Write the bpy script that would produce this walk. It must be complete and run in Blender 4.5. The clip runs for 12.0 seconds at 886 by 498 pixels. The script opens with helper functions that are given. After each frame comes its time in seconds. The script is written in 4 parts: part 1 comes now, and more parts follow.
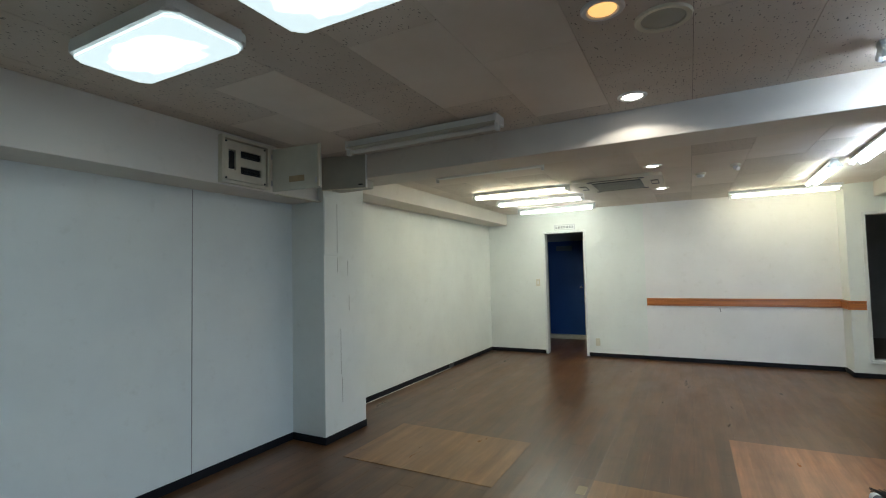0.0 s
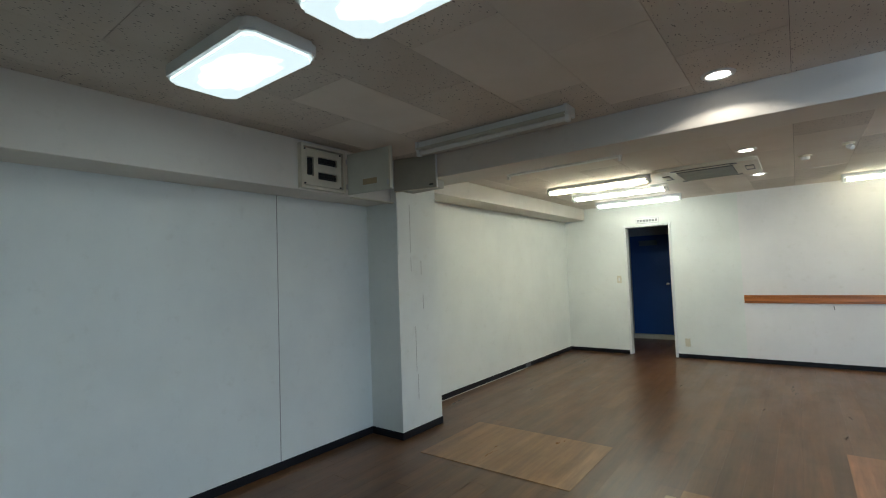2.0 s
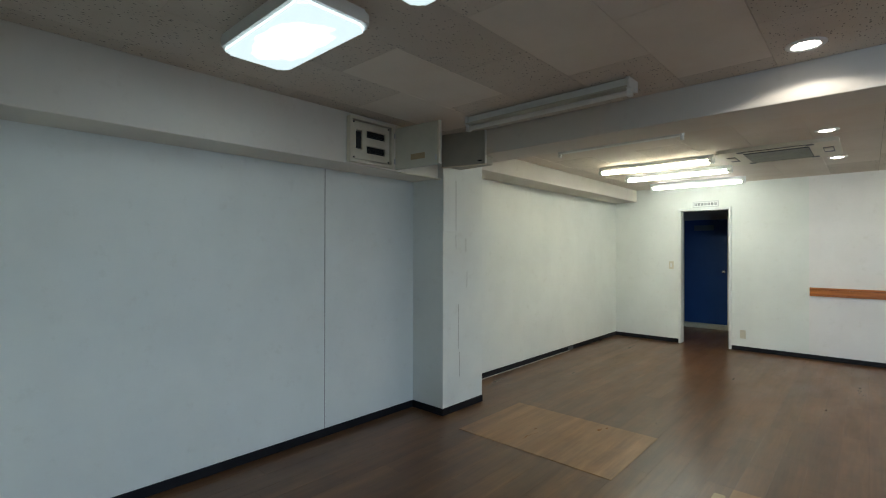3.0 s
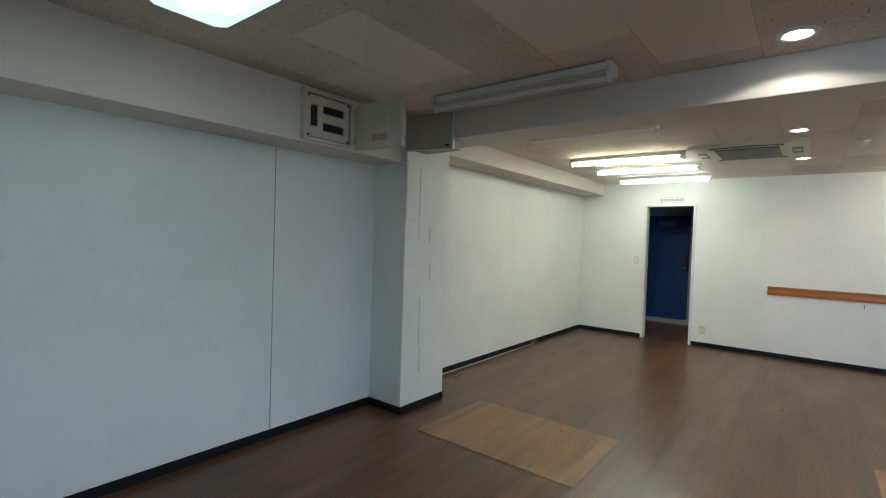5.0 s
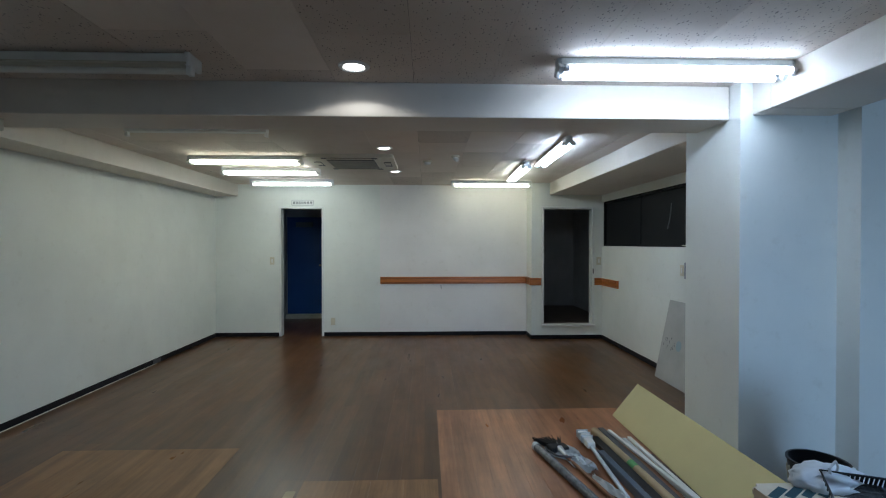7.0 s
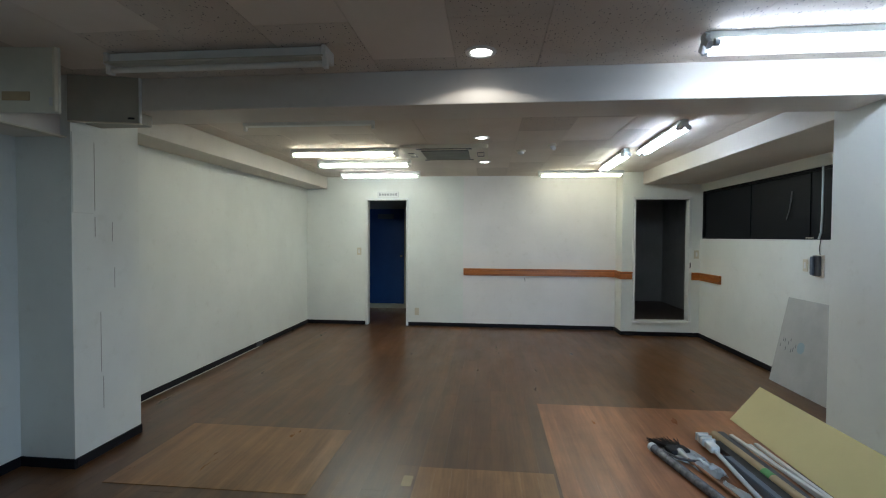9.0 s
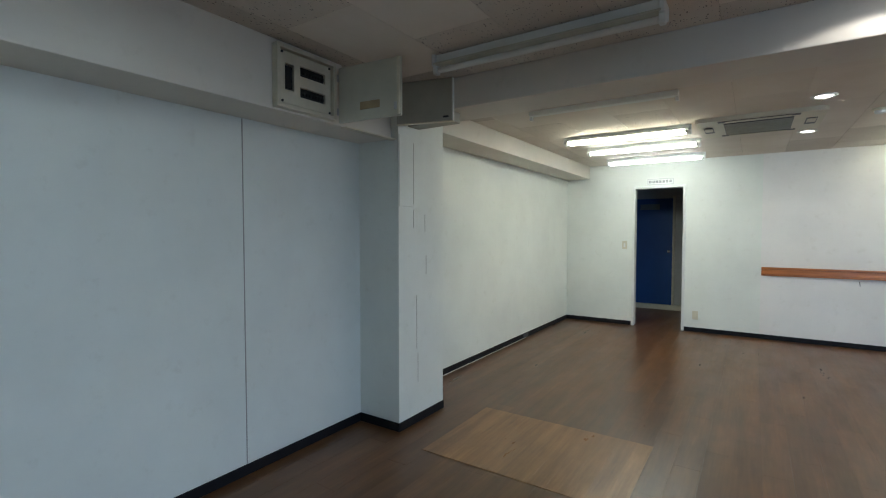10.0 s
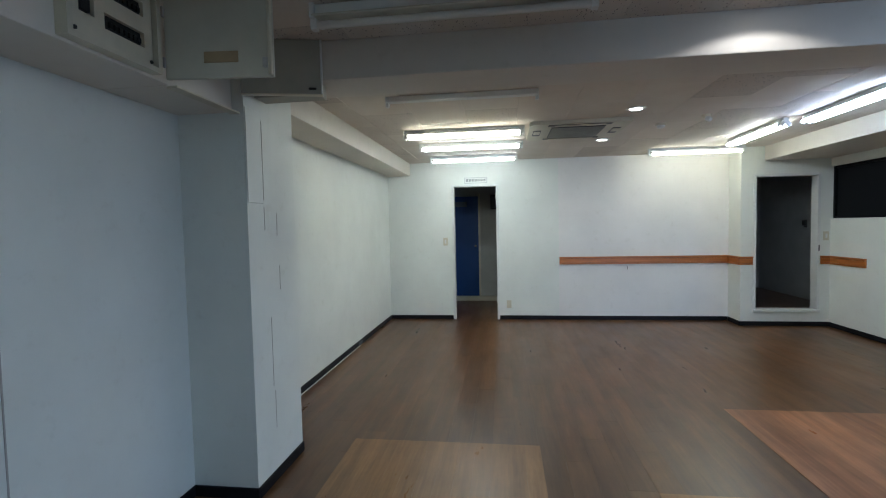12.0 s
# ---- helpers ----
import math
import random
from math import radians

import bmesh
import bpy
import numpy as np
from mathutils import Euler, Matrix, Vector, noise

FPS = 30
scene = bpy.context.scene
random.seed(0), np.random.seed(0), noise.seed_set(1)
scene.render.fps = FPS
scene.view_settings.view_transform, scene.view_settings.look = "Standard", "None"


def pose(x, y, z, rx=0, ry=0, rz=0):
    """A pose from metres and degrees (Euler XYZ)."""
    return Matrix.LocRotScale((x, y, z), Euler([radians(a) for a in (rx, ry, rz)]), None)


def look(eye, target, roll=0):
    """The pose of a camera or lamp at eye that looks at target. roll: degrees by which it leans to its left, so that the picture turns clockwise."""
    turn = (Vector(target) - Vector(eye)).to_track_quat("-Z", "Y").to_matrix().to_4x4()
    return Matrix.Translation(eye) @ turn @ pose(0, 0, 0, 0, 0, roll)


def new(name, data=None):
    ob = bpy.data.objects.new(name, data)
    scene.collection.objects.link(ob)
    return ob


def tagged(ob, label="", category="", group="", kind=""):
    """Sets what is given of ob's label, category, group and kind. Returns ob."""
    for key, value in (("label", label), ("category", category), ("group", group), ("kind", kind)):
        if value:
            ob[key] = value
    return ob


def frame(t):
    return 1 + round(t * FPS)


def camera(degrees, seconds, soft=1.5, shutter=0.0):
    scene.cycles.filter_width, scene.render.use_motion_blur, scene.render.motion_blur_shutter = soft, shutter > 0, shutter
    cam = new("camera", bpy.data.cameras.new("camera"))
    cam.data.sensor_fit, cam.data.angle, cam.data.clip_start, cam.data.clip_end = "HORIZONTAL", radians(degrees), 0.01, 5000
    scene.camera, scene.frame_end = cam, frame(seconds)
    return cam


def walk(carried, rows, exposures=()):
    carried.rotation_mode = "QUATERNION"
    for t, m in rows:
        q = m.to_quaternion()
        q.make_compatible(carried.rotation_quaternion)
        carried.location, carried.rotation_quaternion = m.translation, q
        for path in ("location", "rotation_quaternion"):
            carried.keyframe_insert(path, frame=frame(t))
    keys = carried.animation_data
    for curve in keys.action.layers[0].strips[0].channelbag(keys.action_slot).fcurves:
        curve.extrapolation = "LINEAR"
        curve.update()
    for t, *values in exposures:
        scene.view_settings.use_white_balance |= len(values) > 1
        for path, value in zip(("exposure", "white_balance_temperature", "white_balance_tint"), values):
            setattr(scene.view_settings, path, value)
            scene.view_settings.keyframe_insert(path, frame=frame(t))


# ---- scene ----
cam = camera(87.0, 12.0, soft=1.1)
PATH = [
    (0, (0.033, 0.019, 1.431), (-0.899, 1.786, 1.53), -1.3),
    (0.5, (0.039, 0.058, 1.437), (-0.909, 1.817, 1.534), -1.7),
    (1, (0.045, 0.083, 1.437), (-0.953, 1.813, 1.533), -1.8),
    (1.5, (0.059, 0.078, 1.434), (-1.034, 1.751, 1.53), -1.8),
    (2, (0.057, 0.053, 1.425), (-1.149, 1.645, 1.528), -2.1),
    (2.5, (0.037, 0.044, 1.435), (-1.257, 1.568, 1.498), -0.8),
    (3, (0.0, 0.079, 1.436), (-1.348, 1.557, 1.443), 0.1),
    (3.2, (-0.009, 0.089, 1.437), (-1.386, 1.539, 1.422), 0.6),
    (4.8, (-0.152, 0.24, 1.469), (-1.489, 1.727, 1.43), 1.5),
    (5, (-0.133, 0.288, 1.466), (-1.373, 1.858, 1.417), 1.9),
    (5.5, (-0.037, 0.362, 1.461), (-0.944, 2.144, 1.415), 1.2),
    (6, (0.038, 0.411, 1.458), (-0.489, 2.34, 1.414), 0.6),
    (6.5, (0.104, 0.419, 1.478), (-0.128, 2.405, 1.446), 0.3),
    (7, (0.165, 0.404, 1.487), (0.235, 2.402, 1.465), -0.0),
    (7.2, (0.178, 0.388, 1.494), (0.369, 2.379, 1.473), -0.1),
    (8.8, (-0.055, 0.392, 1.485), (-0.063, 2.391, 1.435), 0.1),
    (9, (-0.172, 0.437, 1.463), (-0.369, 2.427, 1.41), 0.3),
    (9.5, (-0.412, 0.533, 1.442), (-1.115, 2.404, 1.38), 0.1),
    (10, (-0.664, 0.535, 1.424), (-1.774, 2.197, 1.348), -0.0),
    (10.5, (-0.921, 0.542, 1.447), (-2.172, 2.099, 1.351), 0.1),
    (11, (-1.15, 0.642, 1.432), (-2.365, 2.227, 1.338), -0.2),
    (11.5, (-1.303, 0.752, 1.422), (-2.166, 2.555, 1.351), -0.7),
    (12, (-1.401, 0.776, 1.453), (-1.663, 2.757, 1.356), -1.2),
]
EXPOSURES = [(0, 0.38, 6400, 8), (5, 0.45, 6450, 9), (5.5, 0.36, 6400, 9), (6, 0.08, 6250, 9), (6.5, -0.15, 6050, 9), (7, -0.25, 5850, 9), (7.2, -0.27, 5850, 9), (8.8, -0.08, 6100, 10), (9.5, 0.25, 6200, 10), (10.5, 0.5, 6000, 9), (11.5, 0.33, 6050, 11), (12, 0.25, 5750, 11)]
walk(cam, [(t, look(eye, target, roll)) for t, eye, target, roll in PATH], EXPOSURES)

# ---- world: no daylight reaches the rooms ----
world = bpy.data.worlds.new("world")
scene.world = world
world.use_nodes = True
world.node_tree.nodes["Background"].inputs["Color"].default_value = (0.02, 0.025, 0.03, 1)
world.node_tree.nodes["Background"].inputs["Strength"].default_value = 0.3
TUBE, PANEL, SPOT = 22.0, 11.5, 9.0   # how brightly the tubes, the ceiling panels and the downlights glow

# daylight from openings behind the camera: a side window to the east, a narrow window to the south
def daylight(at, target, width, height, energy, spread):
    day = new("daylight", bpy.data.lights.new("daylight", "AREA"))
    day.data.shape, day.data.size, day.data.size_y = "RECTANGLE", width, height
    day.data.energy, day.data.color, day.data.spread = energy, (0.46, 0.69, 1.0), radians(spread)
    day.matrix_basis = look(at, target)


daylight((2.97, 1.25, 1.48), (0.7, 1.25, -0.1), 2.1, 1.15, 19, 95)
daylight((2.38, -2.52, 1.35), (2.2, 3.0, 0.15), 1.0, 1.4, 18, 75)


# the white downlights throw a cone each from their recessed bulbs
def downlight_beam(x, y, energy):
    d = new("downlight_beam", bpy.data.lights.new("downlight_beam", "SPOT"))
    d.data.spot_size, d.data.spot_blend, d.data.shadow_soft_size = radians(146), 0.2, 0.02
    d.data.energy, d.data.color = energy, (1.0, 0.95, 0.86)
    d.matrix_basis = pose(x, y, 2.418)


for at in ((-0.224, 2.93), (-0.255, 5.06), (-0.244, 6.55)):
    downlight_beam(*at, 5.0)

# ---- main measures ----
C = 2.44            # ceiling
YN = 7.985          # north wall
YD = 7.633          # wall with the raised doorway
XE = 2.914          # east wall
XW, XWF = -3.11, -3.205   # west wall, near and far
COL_W, COL_E = -2.737, 2.0
BEAM_Y, BEAM_B, BEAM_Z = 3.18, 3.52, 2.237


# ---- materials ----
def nodes(name):
    m = bpy.data.materials.new(name)
    m.use_nodes = True
    t = m.node_tree
    return m, t, t.nodes["Principled BSDF"]


def put(t, kind, **values):
    n = t.nodes.new("ShaderNode" + kind)
    for k, v in values.items():
        n.inputs[k.replace("_", " ")].default_value = v
    return n


def coords(t, scale=(1, 1, 1), world_space=True):
    g = t.nodes.new("ShaderNodeNewGeometry") if world_space else t.nodes.new("ShaderNodeTexCoord")
    mp = t.nodes.new("ShaderNodeMapping")
    mp.inputs["Scale"].default_value = scale
    t.links.new(g.outputs["Position" if world_space else "Object"], mp.inputs["Vector"])
    return mp.outputs["Vector"]


def ramp(t, fac, stops):
    r = t.nodes.new("ShaderNodeValToRGB")
    e = r.color_ramp.elements
    while len(e) < len(stops):
        e.new(0.5)
    for el, (p, c) in zip(e, stops):
        el.position = p
        el.color = (*c, 1) if len(c) == 3 else c
    t.links.new(fac, r.inputs["Fac"])
    return r.outputs["Color"]


def mix(t, a, b, fac, mode="MIX"):
    n = t.nodes.new("ShaderNodeMix")
    n.data_type, n.blend_type = "RGBA", mode
    for sock, v in ((n.inputs[0], fac), (n.inputs[6], a), (n.inputs[7], b)):
        if isinstance(v, (int, float)):
            sock.default_value = v
        elif isinstance(v, tuple):
            sock.default_value = (*v, 1)
        else:
            t.links.new(v, sock)
    return n.outputs[2]


def bump(t, bsdf, height, strength, distance=0.002):
    b = put(t, "Bump", Strength=strength, Distance=distance)
    t.links.new(height, b.inputs["Height"])
    t.links.new(b.outputs["Normal"], bsdf.inputs["Normal"])


def paint(name, color, rough=0.5, vary=0.08, scale=3.0, grain=120.0, bumpy=0.15, metal=0.0, stretch=(1, 1, 1), world_space=True):
    """A painted or plastic surface with soft stains and a fine grain."""
    m, t, b = nodes(name)
    v = coords(t, stretch, world_space)
    big = put(t, "TexNoise", Scale=scale, Detail=5.0, Roughness=0.6)
    fine = put(t, "TexNoise", Scale=grain, Detail=3.0)
    for n in (big, fine):
        t.links.new(v, n.inputs["Vector"])
    lo = tuple(c * (1 - vary) for c in color)
    hi = tuple(min(1, c * (1 + vary * 0.6)) for c in color)
    col = ramp(t, big.outputs["Fac"], [(0.3, lo), (0.7, hi)])
    t.links.new(col, b.inputs["Base Color"])
    b.inputs["Roughness"].default_value = rough
    b.inputs["Metallic"].default_value = metal
    bump(t, b, fine.outputs["Fac"], bumpy, 0.001)
    return m


def wallpaper(name, color):
    """White vinyl wallpaper: fine woven relief, faint grey grime, hairline vertical seams."""
    m, t, b = nodes(name)
    v = coords(t)
    grime = put(t, "TexNoise", Scale=1.3, Detail=8.0, Roughness=0.62)
    spots = put(t, "TexNoise", Scale=9.0, Detail=6.0, Roughness=0.7)
    weave = put(t, "TexNoise", Scale=260.0, Detail=2.0)
    drip = put(t, "TexNoise", Scale=1.0, Detail=6.0)
    t.links.new(coords(t, (3, 3, 0.5)), drip.inputs["Vector"])
    for n in (grime, spots, weave):
        t.links.new(v, n.inputs["Vector"])
    a = ramp(t, grime.outputs["Fac"], [(0.28, tuple(c * 0.91 for c in color)), (0.62, color)])
    d = ramp(t, spots.outputs["Fac"], [(0.22, (0.9, 0.89, 0.87)), (0.42, (1, 1, 1))])
    e = ramp(t, drip.outputs["Fac"], [(0.25, (0.988, 0.985, 0.98)), (0.5, (1, 1, 1))])
    t.links.new(mix(t, mix(t, a, d, 1.0, "MULTIPLY"), e, 1.0, "MULTIPLY"), b.inputs["Base Color"])
    b.inputs["Roughness"].default_value = 0.55
    bump(t, b, weave.outputs["Fac"], 0.35, 0.0012)
    return m


def planks(name, tones, island, rough=(0.27, 0.38), gloss=0.5):
    """Worn printed wood flooring; each plank takes its own tone, with rubbed and dirty areas."""
    m, t, b = nodes(name)

    def cloud(stretch, scale, detail, roughness):
        n = put(t, "TexNoise", Scale=scale, Detail=detail, Roughness=roughness)
        t.links.new(coords(t, stretch), n.inputs["Vector"])
        return n.outputs["Fac"]

    if island:
        rnd = t.nodes.new("ShaderNodeNewGeometry").outputs["Random Per Island"]
    else:
        rnd = t.nodes.new("ShaderNodeObjectInfo").outputs["Random"]
    base = ramp(t, rnd, [(0.0, tones[0]), (0.5, tones[1]), (1.0, tones[2])])
    grain = ramp(t, cloud((26, 1.6, 1), 2.2, 5.0, 0.6), [(0.25, (0.78, 0.76, 0.74)), (0.75, (1.15, 1.13, 1.1))])
    strips = ramp(t, cloud((13, 0.9, 1), 1.0, 2.0, 0.5), [(0.32, (0.8, 0.79, 0.78)), (0.68, (1.2, 1.2, 1.18))])
    wear = ramp(t, cloud((2.2, 0.8, 1), 0.9, 4.0, 0.6), [(0.28, (0.72, 0.69, 0.67)), (0.5, (1.0, 1.0, 1.0)), (0.72, (1.3, 1.26, 1.18))])
    dirt = ramp(t, cloud((1, 1, 1), 5.5, 7.0, 0.7), [(0.25, (0.86, 0.85, 0.84)), (0.5, (1.0, 1.0, 1.0)), (0.72, (1.12, 1.11, 1.09))])
    c = base
    for layer in (grain, strips, wear, dirt):
        c = mix(t, c, layer, 1.0, "MULTIPLY")
    t.links.new(c, b.inputs["Base Color"])
    r = ramp(t, cloud((2.2, 0.6, 1), 2.2, 6.0, 0.6), [(0.3, (rough[0],) * 3), (0.7, (rough[1],) * 3)])
    t.links.new(r, b.inputs["Roughness"])
    b.inputs["Specular IOR Level"].default_value = gloss
    return m


def glow(name, color, strength):
    m, t, b = nodes(name)
    b.inputs["Base Color"].default_value = (0.85, 0.85, 0.85, 1)
    b.inputs["Emission Color"].default_value = (*color, 1)
    b.inputs["Emission Strength"].default_value = strength
    return m


def panel_glow(name, color, strength):
    """A milky diffuser over ring tubes: brightest over the tubes, dimmer towards the rim."""
    m, t, b = nodes(name)
    b.inputs["Base Color"].default_value = (0.85, 0.85, 0.85, 1)
    b.inputs["Emission Color"].default_value = (*color, 1)
    v = coords(t, (1 / 0.38, 1 / 0.18, 0), False)
    cloud = put(t, "TexNoise", Scale=2.2, Detail=1.0)
    t.links.new(v, cloud.inputs["Vector"])
    d = t.nodes.new("ShaderNodeVectorMath")
    d.operation = "LENGTH"
    t.links.new(v, d.inputs[0])
    add = t.nodes.new("ShaderNodeMath")
    add.operation = "MULTIPLY_ADD"
    add.inputs[1].default_value = 0.5
    t.links.new(cloud.outputs["Fac"], add.inputs[0])
    t.links.new(d.outputs["Value"], add.inputs[2])
    k = ramp(t, add.outputs["Value"], [(0.3, (1, 1, 1)), (0.72, (0.42,) * 3), (0.95, (0.06,) * 3)])
    mul = t.nodes.new("ShaderNodeMath")
    mul.operation = "MULTIPLY"
    mul.inputs[1].default_value = strength
    t.links.new(k, mul.inputs[0])
    t.links.new(mul.outputs["Value"], b.inputs["Emission Strength"])
    return m


def pitted_board(name, color, pits):
    """Ceiling board; with pits it is rock-wool board with short worm-like holes."""
    m, t, b = nodes(name)
    v = coords(t)
    stain = put(t, "TexNoise", Scale=1.1, Detail=7.0, Roughness=0.65)
    t.links.new(v, stain.inputs["Vector"])
    rnd = t.nodes.new("ShaderNodeNewGeometry").outputs["Random Per Island"]
    tone = ramp(t, rnd, [(0, tuple(c * 0.93 for c in color)), (1, tuple(c * 1.05 for c in color))])
    s = ramp(t, stain.outputs["Fac"], [(0.3, (0.86, 0.83, 0.79)), (0.65, (1, 1, 1))])
    c = mix(t, tone, s, 1.0, "MULTIPLY")
    fine = put(t, "TexNoise", Scale=180.0, Detail=3.0)
    t.links.new(v, fine.inputs["Vector"])
    height = fine.outputs["Fac"]
    if pits:
        warp = put(t, "TexNoise", Scale=14.0, Detail=2.0)
        t.links.new(v, warp.inputs["Vector"])
        moved = t.nodes.new("ShaderNodeVectorMath")
        moved.operation = "MULTIPLY_ADD"
        moved.inputs[1].default_value = (0.03, 0.03, 0.0)
        t.links.new(warp.outputs["Color"], moved.inputs[0])
        t.links.new(coords(t, (1.0, 0.5, 1)), moved.inputs[2])
        hole = put(t, "TexVoronoi", Scale=72.0, Randomness=1.0)
        t.links.new(moved.outputs["Vector"], hole.inputs["Vector"])
        thin = put(t, "TexNoise", Scale=24.0, Detail=2.0)
        t.links.new(v, thin.inputs["Vector"])
        sub = t.nodes.new("ShaderNodeMath")
        sub.operation = "MULTIPLY_ADD"
        sub.inputs[1].default_value = 0.45
        t.links.new(thin.outputs["Fac"], sub.inputs[0])
        t.links.new(hole.outputs["Distance"], sub.inputs[2])
        mask = ramp(t, sub.outputs["Value"], [(0.37, (0, 0, 0)), (0.43, (1, 1, 1))])
        c = mix(t, tuple(x * 0.3 for x in color), c, mask)
        height = mask
    t.links.new(c, b.inputs["Base Color"])
    b.inputs["Roughness"].default_value = 0.85
    bump(t, b, height, 0.6 if pits else 0.15, 0.003)
    return m


WALL = wallpaper("wallpaper", (0.80, 0.82, 0.775))
WALL_B = wallpaper("newer_wallpaper", (0.84, 0.815, 0.795))
# white beam paper, with shade and brown floor bounce put into its tan colour
BEAM_SHADE = wallpaper("beam_paper_shade_toned", (0.72, 0.665, 0.59))
BOARD_PITTED = pitted_board("rock_wool_board", (0.66, 0.595, 0.53), True)
BOARD_PLAIN = pitted_board("plain_board", (0.77, 0.705, 0.635), False)
GAP = paint("shadow_gap", (0.12, 0.105, 0.09), 0.9)
TONES = ((0.100, 0.046, 0.0175), (0.118, 0.055, 0.021), (0.138, 0.066, 0.026))
FLOOR = planks("floor_planks", TONES, False)
FLOOR_REST = planks("floor_planks_joined", TONES, True)
PATCH_TONES = ((0.255, 0.135, 0.058), (0.275, 0.148, 0.065), (0.295, 0.16, 0.072))
PATCH = planks("patch_planks", PATCH_TONES, False, (0.26, 0.4), 0.35)
RED_TONES = ((0.305, 0.138, 0.068), (0.325, 0.15, 0.075), (0.345, 0.162, 0.082))
PATCH_RED = planks("reddish_patch_planks", RED_TONES, False, (0.26, 0.4), 0.35)
SCREED = paint("glue_screed", (0.06, 0.045, 0.035), 0.8)
BASE = paint("black_vinyl", (0.008, 0.008, 0.011), 0.6, 0.3)
BASE.node_tree.nodes["Principled BSDF"].inputs["Specular IOR Level"].default_value = 0.25
WHITE = paint("white_paint", (0.75, 0.76, 0.74), 0.4, 0.06)
IVORY = paint("ivory_plastic", (0.66, 0.61, 0.48), 0.4, 0.1)
CREAM = paint("cream_enamel", (0.66, 0.61, 0.48), 0.45, 0.14, 6.0)
GREYCAB = paint("grey_enamel", (0.40, 0.385, 0.32), 0.5, 0.12, 4.0)
LIGHTCAB = paint("pale_grey_enamel", (0.58, 0.56, 0.47), 0.5, 0.1, 4.0)
BLACK = paint("black_plastic", (0.012, 0.012, 0.013), 0.35, 0.2)
DARKGREY = paint("dark_grey", (0.09, 0.09, 0.095), 0.5, 0.2)
STEEL = paint("steel", (0.55, 0.55, 0.56), 0.35, 0.1, 8.0, metal=0.9)
CHROME = paint("chrome", (0.8, 0.8, 0.8), 0.15, 0.05, metal=1.0)
BLUE = paint("blue_laminate", (0.004, 0.055, 0.24), 0.5, 0.12, 2.0)
ORANGE = paint("orange_wood", (0.50, 0.165, 0.035), 0.35, 0.3, 3.0, 60, 0.1, stretch=(1, 1, 14))
ORANGE_D = paint("dark_orange_wood", (0.30, 0.085, 0.018), 0.4, 0.3, 3.0, 60, 0.1, stretch=(1, 1, 14))
# pale back room walls; part of the unlit rooms' dimness is in this grey
DIMWALL = paint("dim_grey_wall", (0.42, 0.43, 0.43), 0.6, 0.15, 2.0)
YELLOW = paint("yellow_board", (0.60, 0.52, 0.25), 0.45, 0.05, 2.0)
GREYBOARD = paint("grey_board", (0.44, 0.44, 0.42), 0.6, 0.1, 5.0)
TAN = paint("tan_cardboard", (0.40, 0.30, 0.17), 0.6, 0.15, 8.0)
GREEN = paint("green_mark", (0.10, 0.32, 0.10), 0.6)
SLATE = paint("slate_plastic", (0.10, 0.13, 0.17), 0.35, 0.2)
SILVER = paint("silver_grey_tube", (0.12, 0.13, 0.155), 0.25, 0.6, 30.0)
PALE = paint("pale_plastic", (0.62, 0.66, 0.68), 0.35, 0.1)
BROWN = paint("brown_wood", (0.22, 0.09, 0.035), 0.45, 0.3, 12.0)
DARKWOOD = paint("dark_wood", (0.06, 0.04, 0.03), 0.5, 0.3, 12.0)
BRISTLE = paint("black_bristle", (0.012, 0.011, 0.011), 0.8, 0.3, 40.0)
BLUETUB = paint("blue_plastic", (0.045, 0.12, 0.30), 0.4, 0.1)
FABRIC = paint("black_fabric", (0.012, 0.012, 0.014), 0.9, 0.3, 12.0, 400, 0.5)
CLOTH = paint("beige_cloth", (0.52, 0.44, 0.33), 0.9, 0.1, 12, 300, 0.5)
TEAL = paint("teal_stripe", (0.008, 0.04, 0.055), 0.9, 0.15, 12, 300, 0.5)
PAPERBLUE = paint("blue_ink", (0.30, 0.40, 0.45), 0.6)
INK = paint("grey_ink", (0.10, 0.11, 0.12), 0.7)
CRACK = paint("crack", (0.42, 0.40, 0.37), 0.9)
TUBE_M = glow("tube_light", (0.94, 1.0, 0.90), TUBE)
TUBE_W = glow("tube_light_warm", (1.0, 0.98, 0.72), TUBE)
TUBE_B = glow("tube_light_cool", (0.70, 0.83, 1.0), TUBE * 1.5)
TUBE_OFF = paint("unlit_tube", (0.72, 0.70, 0.66), 0.3, 0.05)
PANEL_M = panel_glow("panel_light", (0.78, 0.96, 1.0), PANEL)
SPOT_M = glow("spot_light", (1.0, 0.97, 0.9), SPOT)
SPOT_O = glow("spot_warm", (1.0, 0.5, 0.13), SPOT * 0.1)
gm, gt, gb = nodes("dark_glass")
gb.inputs["Base Color"].default_value = (0.008, 0.009, 0.011, 1)
gb.inputs["Roughness"].default_value = 0.5
gb.inputs["Specular IOR Level"].default_value = 0.1
GLASS = gm
bm_, bt_, bb_ = nodes("thin_bag")
bb_.inputs["Base Color"].default_value = (0.8, 0.83, 0.86, 1)
bb_.inputs["Roughness"].default_value = 0.3
bb_.inputs["Transmission Weight"].default_value = 0.35
BAG = bm_


